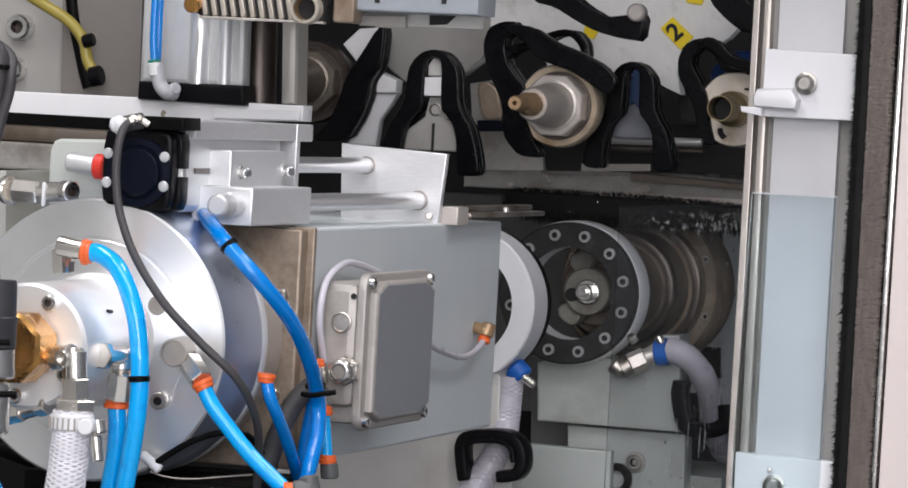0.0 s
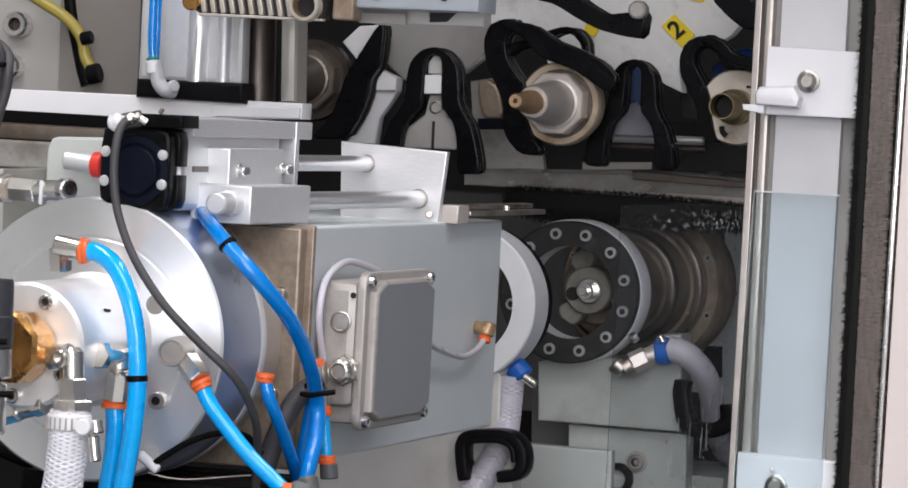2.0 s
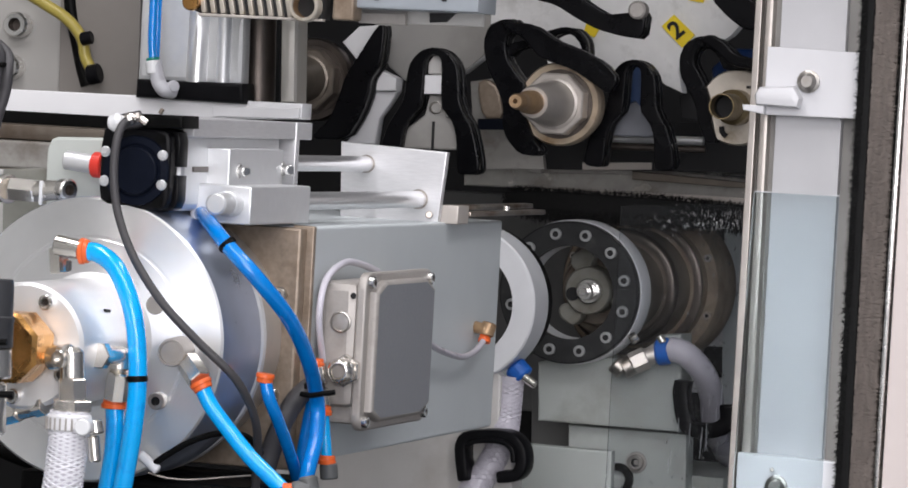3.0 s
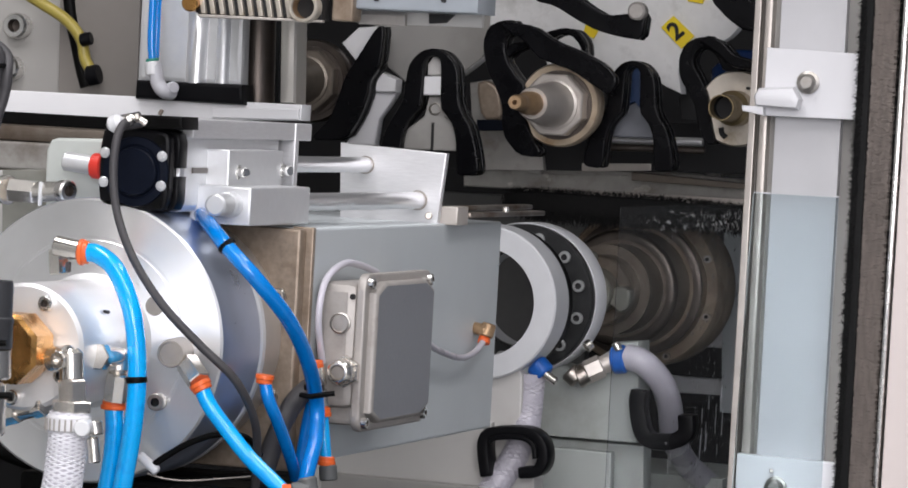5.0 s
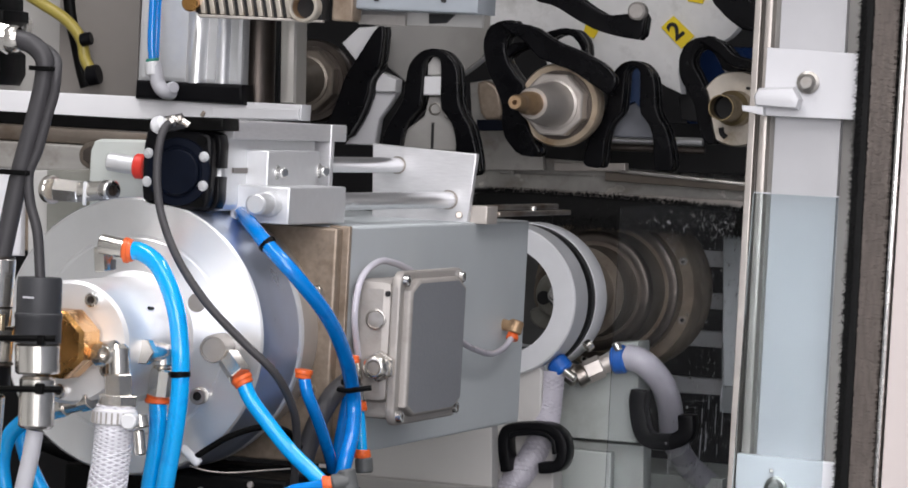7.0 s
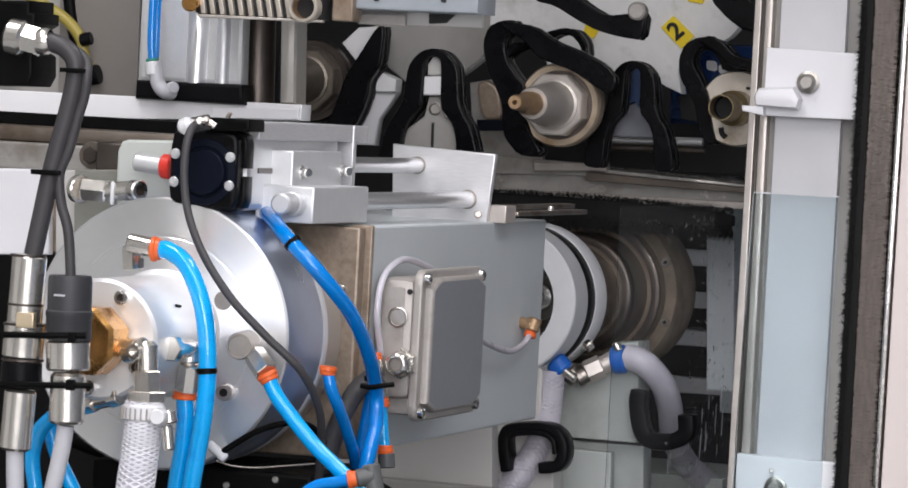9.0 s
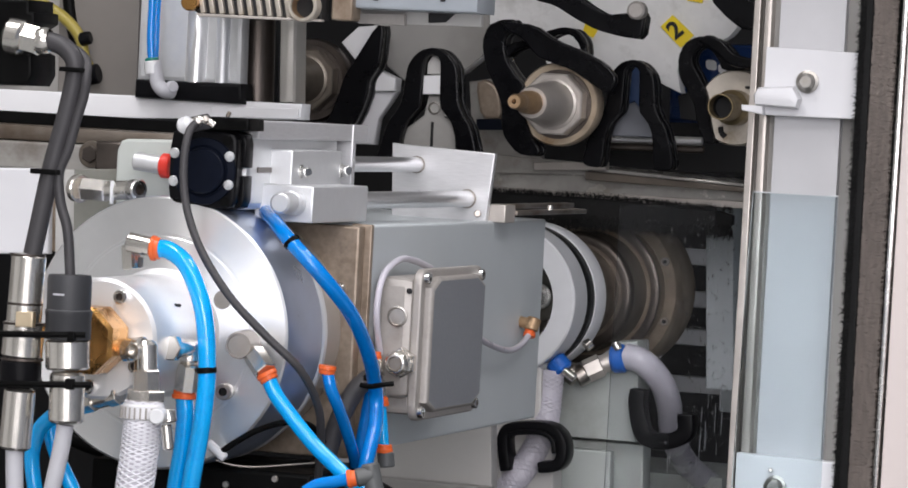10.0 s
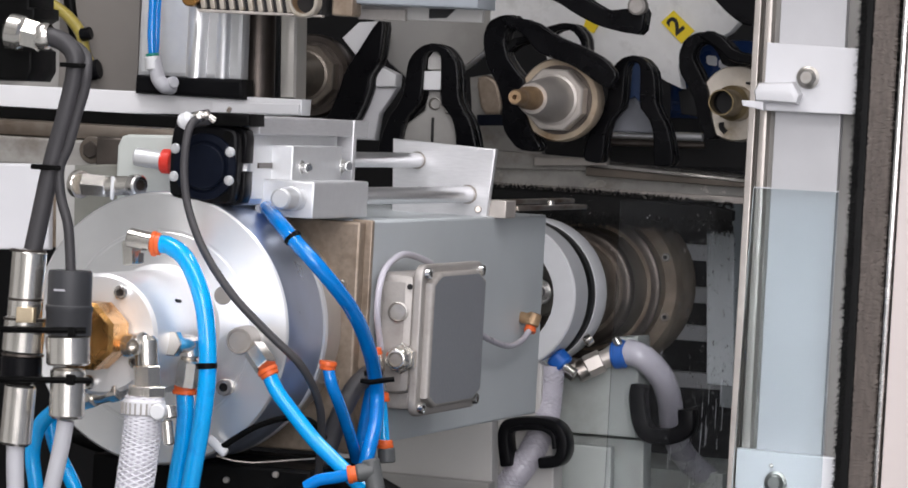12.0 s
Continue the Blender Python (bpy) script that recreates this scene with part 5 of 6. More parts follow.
def head_cables():
    t = rider("sensor_cable", (-0.03, -0.026, 0.1519), "thin black sensor cable hanging from the cylinder", "cable")
    part("cable", hose([(-0.01, -0.0295, 0.1552), (-0.02, -0.025, 0.1516), (-0.03, -0.0246, 0.1379), (-0.035, -0.0262, 0.114), (-0.04, -0.0331, 0.0886), (-0.05, -0.0505, 0.06), (-0.055, -0.0752, 0.0309), (-0.05, -0.1013, 0.0057), (-0.04, -0.124, -0.0165), (-0.02, -0.1312, -0.0407), (0, -0.1287, -0.064), (0.02, -0.1217, -0.098)], 0.003), CABLE, t)
    part("plug", rod((-0.012, -0.0188, 0.1522), (-0.005, -0.033, 0.1562), 0.0058, 16, 0.001), CABLE, t)
    part("knob", rod((-0.016, -0.0135, 0.1500), (-0.018, -0.0240, 0.1545), 0.0062, 20, 0.003), NYLON, t, "milky plastic knob")
    part("nut", join(hexagon((-0.016, -0.0255, 0.1545), (-0.014, -0.0290, 0.1560), 0.0040), hexagon((-0.013, -0.0310, 0.1565), (-0.012, -0.0345, 0.1575), 0.0036), rod((-0.008, -0.0470, 0.1600), (-0.008, -0.0490, 0.1635), 0.0016, 10, 0.0004)), STEEL_WORN, t, "small nickel plug nuts")
    part("clip", hose([(-0.012, -0.0192, 0.1522), (-0.014, -0.0266, 0.157), (-0.012, -0.0336, 0.1562), (-0.01, -0.0382, 0.1532)], 0.0026), NICKEL, t)
    t = rider("thin_cable", (0, -0.0679, -0.0767), "thin black cable with a pale cable-tie end", "cable")
    part("cable", hose([(-0.01, -0.0558, -0.083), (-0.01, -0.0673, -0.0745), (-0.01, -0.0838, -0.0644), (-0.01, -0.1047, -0.0572), (0, -0.1203, -0.059), (0.02, -0.1245, -0.0716)], 0.0023), RUBBER, t)
    part("tip", rod((-0.01, -0.0603, -0.0867), (-0.01, -0.0459, -0.0761), 0.0036, 12, 0.001), NYLON, t)
    part("wire", hose([(-0.01, -0.0529, -0.0885), (-0.005, -0.0640, -0.0915), (0, -0.0800, -0.0920), (0.01, -0.1010, -0.0895), (0.01, -0.1216, -0.0865)], 0.0006, 8), PLUG_STEEL, t, "thin grey wire")
    t = rider("valve_block", (0.05, -0.06, -0.12), "black valve block with small screws under the head", "valve block")
    part("block", block((0.032, -0.112, -0.128), (0.16, 0.060, -0.0975), 0.003), RUBBER, t)
    for y, z in ((-0.0848, -0.1025), (-0.0469, -0.1095), (-0.010, -0.108)):
        part("screw", rod((0.032, y, z), (0.0295, y, z), 0.0026, 14, 0.0006), STEEL_WORN, t)
    t = rider("thick_cable", (0.1, -0.1121, -0.0506), "thick dark grey cable beside the blue hoses", "cable")
    part("cable", hose([(0.14, -0.1233, -0.0277), (0.135, -0.1198, -0.0302), (0.12, -0.1141, -0.0391), (0.1, -0.1107, -0.0565), (0.1, -0.1024, -0.0804), (0.1, -0.0961, -0.1099)], 0.0074), CABLE, t)
    t = rider("cable_bundle", (0, -0.1029, -0.0901), "black cables lying along the bottom of the head", "cable")
    for dz, pts in enumerate(([(0.10, -0.0148, -0.1000), (0.10, -0.0545, -0.1010), (0.10, -0.0892, -0.0985), (0.10, -0.1242, -0.1030), (0.10, -0.16, -0.1180)], [(0.09, 0.0026, -0.1080), (0.09, -0.0501, -0.1060), (0.09, -0.1023, -0.1080), (0.09, -0.155, -0.1200)], [(0.08, 0.1056, -0.0867), (0.08, 0.0689, -0.0965), (0.08, 0.0236, -0.1014), (0.08, -0.0303, -0.1096)])):
        part("cable", hose(pts, 0.006), RUBBER, t)


def boss_fittings():
    t = rider("elbow_fitting", (-0.05, 0.0015, 0.0607), "nickel banjo elbow fitting on the boss", "fitting")
    part("body", rod((-0.05, 0.0079, 0.0667), (-0.05, -0.0111, 0.0639), 0.0072, 18, 0.001), NICKEL, t)
    part("stem", hexagon((-0.045, 0.0081, 0.0642), (-0.045, 0.0062, 0.0468), 0.0075), NICKEL, t)
    part("key", block(Vector((-0.055, -0.002, 0.0491)), Vector((-0.05, -0.0047, 0.0563)), 0.0006), CABLE, t)
    t = rider("elbow_fitting", (-0.05, -0.0323, -0.0086), "nickel elbow fitting with a hexagon nut", "fitting")
    root, turn = Vector((-0.0877, -0.043, -0.0048)), Vector((-0.055, -0.0452, -0.006))
    out = (turn - root).normalized()
    part("nut", hexagon(root - out * 0.004, root + out * 0.005, 0.0098), NICKEL, t)
    part("neck", rod(root, turn, 0.0068, 20, 0.001), NICKEL, t)
    part("elbow", rod((-0.055, -0.0449, -0.0008), (-0.055, -0.0454, -0.0178), 0.0084, 24, 0.003), NICKEL, t)
    part("stem", rod((-0.055, -0.0454, -0.017), (-0.052, -0.0428, -0.0372), 0.0088, 8, 0.0012), NICKEL, t)
    t = rider("angled_fitting", (-0.02, -0.0848, -0.0142), "nickel angled push-in fitting", "fitting")
    part("nut", hexagon((-0.02, -0.081, -0.0085), (-0.03, -0.0953, -0.021), 0.0085), NICKEL, t)
    t = rider("braided_hose", (-0.13, -0.0399, -0.0745), "clear braided hose with a worm clamp on a nickel elbow", "hose")
    part("inlet", rod((-0.118, -0.0227, -0.0057), (-0.135, -0.038, -0.0048), 0.0085, 20, 0.001), NICKEL, t)
    part("elbow", rod((-0.135, -0.0422, 0.0025), (-0.135, -0.0439, -0.0205), 0.0082, 24, 0.003), NICKEL, t)
    part("arm", rod((-0.128, -0.0252, -0.0067), (-0.135, -0.0421, -0.0033), 0.0085, 24, 0.0015), NICKEL, t)
    part("end_plug", lathe([(0, 0.0062), (0.004, 0.0062), (0.005, 0.0055), (0.005, 0.003), (0.002, 0.0028), (0.002, 0)], 20, (-0.14, -0.0376, -0.0053), (-1, 0.25, 0)), NICKEL, t)
    part("nut", hexagon((-0.135, -0.0437, -0.0182), (-0.135, -0.0446, -0.0329), 0.0102), NICKEL, t)
    part("lower_nut", hexagon((-0.135, -0.0445, -0.0321), (-0.135, -0.0445, -0.0398), 0.0138), NICKEL, t)
    path = [(-0.135, -0.0433, -0.0399), (-0.135, -0.0431, -0.0585), (-0.135, -0.0415, -0.0818), (-0.135, -0.0383, -0.113)]
    core = part("hose", hose(path, 0.0125), CLEAR_HOSE, t)
    pts = spline(path, 10)
    for winding in (1, -1):
        for s in range(9):
            rope = []
            for i in range(0, 91):
                f = i / 90
                j = f * (len(pts) - 1)
                k = min(int(j), len(pts) - 2)
                p = pts[k].lerp(pts[k + 1], j - k)
                a = winding * f * 2 * math.pi * 2.6 + s * 2 * math.pi / 9
                rope.append(p + Vector((math.cos(a) * 0.0128, math.sin(a) * 0.0128, 0)))
            part("braid_thread", hose(rope, 0.0009, 4, 1), BRAID, core)
    part("screw_cap", rod((-0.145, -0.0600, -0.0478), (-0.160, -0.0625, -0.0480), 0.0056, 20, 0.001), NYLON, t, "round pale screw end")
    part("worm_clamp", rod((-0.135, -0.0432, -0.053), (-0.135, -0.043, -0.0415), 0.0152, 28, 0.0015), WHITE, t, "pale steel worm clamp")
    for k in range(12):
        a = math.pi * 2 * k / 24
        p = Vector((-0.135, -0.0429, -0.048)) + Vector((-math.sin(a) * 0.0151, math.cos(a) * 0.0151, 0))
        part("clamp_slot", block(p - Vector((0.0006, 0.0006, 0.004)), p + Vector((0.0006, 0.0006, 0.004)), 0), CAST, t)
    part("clamp_screw", join(rod((-0.14, -0.063, -0.0443), (-0.14, -0.0651, -0.0534), 0.0055, 14, 0.001), rod((-0.14, -0.0627, -0.0547), (-0.14, -0.0653, -0.0719), 0.004, 12, 0.001)), NICKEL, t)
    t = rider("pipe_nipple", (0.03, 0.0544, 0.1012), "steel hexagon nipple and socket screw beside the cylinder", "fitting")
    part("nipple", join(hexagon((0.03, 0.0775, 0.1006), (0.03, 0.0579, 0.1001), 0.009), rod((0.03, 0.0588, 0.1001), (0.025, 0.0339, 0.1024), 0.0072, 20, 0.001), rod((0.034, 0.0845, 0.1004), (0.031, 0.079, 0.1005), 0.0105, 24, 0.001)), NICKEL, t)
    part("clip", block(Vector((0.02, 0.0523, 0.0907)), Vector((0.024, 0.0497, 0.108)), 0.002), NYLON, t, "white plastic clip")
    part("socket", socket_screw((0.02, 0.0336, 0.1028), 0.0078, (-0.5, -0.8, 0), 0.008), (STEEL, OILY), t)
    t = rider("valve_plate", (0.05, 0.0325, 0.1147), "pale grey plate with a steel plug and red ring", "plate")
    part("plate", slab([(0.0640, 0.1300), (0.0609, 0.1372), (0.0560, 0.1390), (0.0167, 0.1404), (0.0136, 0.0861), (0.0620, 0.0835), (0.0640, 0.1000)], 0.06, 0.072, 0.002), VALVE_GREY, t)
    part("bolt_plate", slab([(0.1030, 0.1135), (0.0600, 0.1165), (0.0560, 0.0500), (0.1000, 0.0480)], 0.0725, 0.085, 0.0015), DIRTY_GREEN, t, "dirty grey bolting plate")
    part("edge_strip", slab([(0.1250, 0.1120), (0.1033, 0.1135), (0.1003, 0.0480), (0.1220, 0.0470)], 0.090, 0.10, 0.0015), PALE, t)
    part("plug", rod((0.045, 0.0433, 0.1232), (0.045, 0.0211, 0.1211), 0.0068, 20, 0.001), ALU_ANOD, t)
    part("ring", rod((0.045, 0.0219, 0.1211), (0.045, 0.014, 0.1207), 0.0092, 24, 0.001), RED, t, "red plastic ring")


def left_connectors():
    t = rider("cable_connector", (-0.2, 0.0225, -0.004), "nickel round connector with a thick grey cable", "connector")
    part("shell", join(rod((-0.2, 0.0209, 0.0597), (-0.2, 0.0225, 0.0119), 0.0121, 24, 0.002), rod((-0.2, 0.0218, 0.0136), (-0.2, 0.0229, -0.012), 0.0142, 24, 0.002)), NICKEL, t)
    part("key_flat", slab([(0.0225, 0.0205), (0.0095, 0.0210), (0.0095, 0.0105), (0.0225, 0.0100)], -0.2155, -0.2095, 0.001), BRASS_PALE, t, "pale brass key flat")
    for z in (0.0600, 0.0265, 0.0130, -0.0115):
        part("groove", lathe([(-0.0008, 0.0146 if z < 0.0134 else 0.0124), (0.0008, 0.0146 if z < 0.0134 else 0.0124)], 32, (-0.2, 0.0222, z - 0.001), (0, 0, 1)), OILY, t, "dark turned groove")
    part("sleeve", rod((-0.2, 0.0229, -0.0128), (-0.2, 0.0227, -0.0319), 0.0142, 24, 0.002), BLACK, t)
    part("lower_shell", rod((-0.2, 0.0226, -0.0327), (-0.2, 0.0246, -0.075), 0.011, 24, 0.002), NICKEL, t)
    part("cable", hose([(-0.2, 0.0186, 0.0597), (-0.2, 0.0144, 0.0838), (-0.2, 0.0095, 0.1118), (-0.2, 0.0051, 0.1319), (-0.2, -0.0008, 0.1559), (-0.2, -0.0052, 0.1799), (-0.2, -0.0046, 0.1937), (-0.2, 0.0049, 0.2030), (-0.2, 0.0212, 0.2068)], 0.0066), CABLE, t)
    part("tail", hose([(-0.2, 0.0247, -0.0719), (-0.2, 0.0236, -0.0917), (-0.2, 0.021, -0.1234)], 0.0062), TAIL_GREY, t)
    t = rider("cable_connector", (-0.2, -0.0095, -0.0018), "black capped connector with a nickel nut", "connector")
    part("cap", lathe([(0, 0), (0, 0.0145), (0.003, 0.0152), (0.0235, 0.0152), (0.0245, 0.0162), (0.0275, 0.0162), (0.0285, 0.0157), (0.0440, 0.0157), (0.0444, 0.012), (0.0444, 0)], 32, (-0.2, -0.0097, 0.0474), (0, -0.018, -1)), GREY_PLASTIC, t, "dark grey plastic cap")
    part("cap_mark", block((-0.2156, -0.0125, 0.0335), (-0.2149, -0.0045, 0.0348), 0), TAIL_GREY, t, "pale moulded mark")
    part("nut", join(rod((-0.2, -0.0105, 0.003), (-0.2, -0.0116, -0.0175), 0.0152, 24, 0.0015), rod((-0.2, -0.0117, -0.0191), (-0.2, -0.0124, -0.0539), 0.0122, 24, 0.002)), NICKEL, t)
    part("cable", hose([(-0.2, -0.0100, 0.0460), (-0.2, -0.0063, 0.0771), (-0.2, 0.0000, 0.0965), (-0.2, 0.0022, 0.1161), (-0.2, -0.0035, 0.1322), (-0.2, -0.0088, 0.1543), (-0.2, -0.0130, 0.1703), (-0.2, -0.0140, 0.1835), (-0.192, -0.0095, 0.1945), (-0.186, 0.0040, 0.2020), (-0.186, 0.0180, 0.2040)], 0.0036), CABLE, t)
    part("tail", hose([(-0.2, -0.012, -0.0552), (-0.2, -0.0096, -0.0732), (-0.2, -0.0044, -0.1015), (-0.2, -0.0012, -0.1216)], 0.006), TAIL_GREY, t)
    for p, q in (((-0.22, 0.0307, 0.0049), (-0.22, -0.0319, 0.0084)), ((-0.22, 0.0289, -0.029), (-0.22, -0.038, -0.025))):
        part("cable_tie", hose([p, (Vector(p) + Vector(q)) / 2 + Vector((-0.003, 0, 0)), q], 0.0022, 8), RUBBER, t, "black cable tie")
    part("tie_lock", block(Vector((-0.225, -0.0199, 0.003)), Vector((-0.22, -0.0251, 0.0103)), 0.0008), RUBBER, t)
    part("tie_lock", block(Vector((-0.225, -0.02, -0.0292)), Vector((-0.22, -0.026, -0.0219)), 0.0008), RUBBER, t)
    for p, q, r in (((-0.2, 0.0198, 0.117), (-0.2, 0.0001, 0.1165), 0.0075), ((-0.2, 0.0024, 0.1876), (-0.2, -0.0138, 0.1868), 0.0072)):
        p, q = Vector(p), Vector(q)
        part("bundle_tie", block(p - Vector((0.01, 0, 0.002)), q + Vector((0.004, 0, 0.002)), 0.0008), RUBBER, t, "black cable tie")
    t = rider("terminal_box", (-0.1, 0.0892, 0.1939), "black terminal box with a nickel cable gland", "terminal box")
    part("body", slab([(0.1042, 0.2320), (0.0330, 0.2334), (0.0326, 0.2255), (0.0287, 0.2249), (0.0283, 0.2178), (0.0338, 0.2144), (0.0330, 0.1980), (0.0292, 0.1960), (0.0285, 0.1821), (0.0323, 0.1748), (0.1010, 0.1730)], -0.195, -0.15, 0.002), RUBBER, t)
    part("strain_collar", lathe([(0, 0.0085), (0.003, 0.0095), (0.008, 0.0092), (0.010, 0.0078)], 24, (-0.2, 0.0235, 0.2055), (0, -1, 0.1)), NICKEL, t, "nickel strain collar")
    part("gland", join(rod((-0.2, 0.0455, 0.2085), (-0.2, 0.0325, 0.2067), 0.0125, 20, 0.002), hexagon((-0.2, 0.0343, 0.2074), (-0.2, 0.0213, 0.2049), 0.0105)), NICKEL, t, "nickel cable gland")
    t = rider("air_hose", (-0.08, 0.0558, -0.0774), "bright blue air hose looping under the connectors", "air hose", "blue air hoses of the spindle head")
    part("hose", hose([(-0.1, 0.0387, -0.0584), (-0.1, 0.0487, -0.0695), (-0.1, 0.053, -0.0884), (-0.1, 0.049, -0.1128), (-0.1, 0.0438, -0.1413)], 0.0056), BLUE, t)
    part("hose", hose([(-0.08, 0.0497, -0.0665), (-0.08, 0.0417, -0.0888), (-0.08, 0.0279, -0.1126), (-0.08, 0.0166, -0.1407)], 0.0056), BLUE, t)
    t = rider("white_cover", (0, 0.125, 0.0668), "white plastic cover at the end of the head", "cover")
    part("cover", slab([(0.2714, 0.1066), (0.1341, 0.1126), (0.1315, 0.0475), (0.2676, 0.039)], 0.1, 0.11, 0.002), WHITE, t)


spindle_motor()
drive_housing()
junction_box()
guided_cylinder()
push_plate()
head_hoses()
head_cables()
boss_fittings()
left_connectors()


# ---- the two clamping rings and the tail spindle ----
LEFT, RIGHT, TAIL = [], [], []


def left_clamp():
    t = thing("clamping_ring", (1.07, 0, -0.09), "white clamping ring on a pale bracket with a black seal", "clamping ring")
    LEFT.append(t)
    part("ring", lathe([(1.018, 0.05), (1.018, 0.0694), (1.0195, 0.0709), (1.062, 0.0709), (1.062, 0.05), (1.018, 0.05)], 96), RING_WHITE, t)
    part("seal", lathe([(1.062, 0.052), (1.062, 0.0698), (1.079, 0.0698), (1.079, 0.052), (1.062, 0.052)], 96), RUBBER, t, "black rubber seal")
    arc = [(0.06 * math.cos(radians(a)), 0.06 * math.sin(radians(a))) for a in range(-10, -125, -10)]
    part("bracket", slab(arc + [(-0.0414, -0.0632), (-0.0422, -0.1171), (-0.0562, -0.1268), (-0.0626, -0.2558), (0.1700, -0.2700), (0.1750, -0.0850), (0.0600, -0.0750), (0.0566, -0.0267)], 1.024, 1.055, 0.002), BRACKET_PALE, t, "pale painted bracket")
    part("nipple", rod((1.05, -0.0377, -0.0491), (1.05, -0.0417, -0.0695), 0.0125, 20, 0.002), GREEN_GREY, t)
    part("clip_wire", hose([(1.042, -0.0465, -0.0350), (1.040, -0.0520, -0.0330), (1.038, -0.0555, -0.0370), (1.040, -0.0500, -0.0480), (1.042, -0.0460, -0.0440), (1.042, -0.0465, -0.0350)], 0.0014, 8), NICKEL, t, "bent wire clip")
    part("hose_clip", lathe([(0, 0.0055), (0.006, 0.0055), (0.006, 0.004), (0, 0.004), (0, 0.0055)], 20, (1.045, -0.0503, -0.0394), (0.5, -0.6, 0.6)), NICKEL, t)
    part("blue_clamp", rod((1.04, -0.048, -0.0534), (1.04, -0.0587, -0.0635), 0.0105, 16, 0.002), BLUE_CLIP, t, "blue hose clamp")
    part("clamp_screw", rod((1.035, -0.0589, -0.0622), (1.035, -0.0705, -0.0694), 0.0042, 12, 0.001), NICKEL, t)
    path = [(1.04, -0.0453, -0.0633), (1.04, -0.0446, -0.0904), (1.03, -0.0446, -0.1196), (1.02, -0.0351, -0.1467), (1.01, -0.02, -0.1741), (1, -0.0026, -0.2097)]
    drain = part("hose", hose(path, 0.0122, 18), CLEAR_HOSE, t, "milky clear braided drain hose")
    braid(path, 0.0122, drain, 9, 0.04, CLEAR_HOSE, 0.0008)
    holder = part("hose_holder", band([(-0.0196, -0.1572), (-0.0157, -0.1367), (-0.0155, -0.1243), (-0.0230, -0.1170), (-0.0538, -0.1145), (-0.0683, -0.1220), (-0.0720, -0.1374), (-0.0667, -0.1483), (-0.0500, -0.1516)], 0.0105, 0.995, 1.022, 0.002), BLACK, t, "black plastic hose holder")
    part("holder_lip", band([(-0.0225, -0.1245), (-0.0300, -0.1205), (-0.0520, -0.1190), (-0.0635, -0.1245), (-0.0665, -0.1370)], 0.0045, 0.990, 1.000, 0.0012), BLACK, holder)
    return t


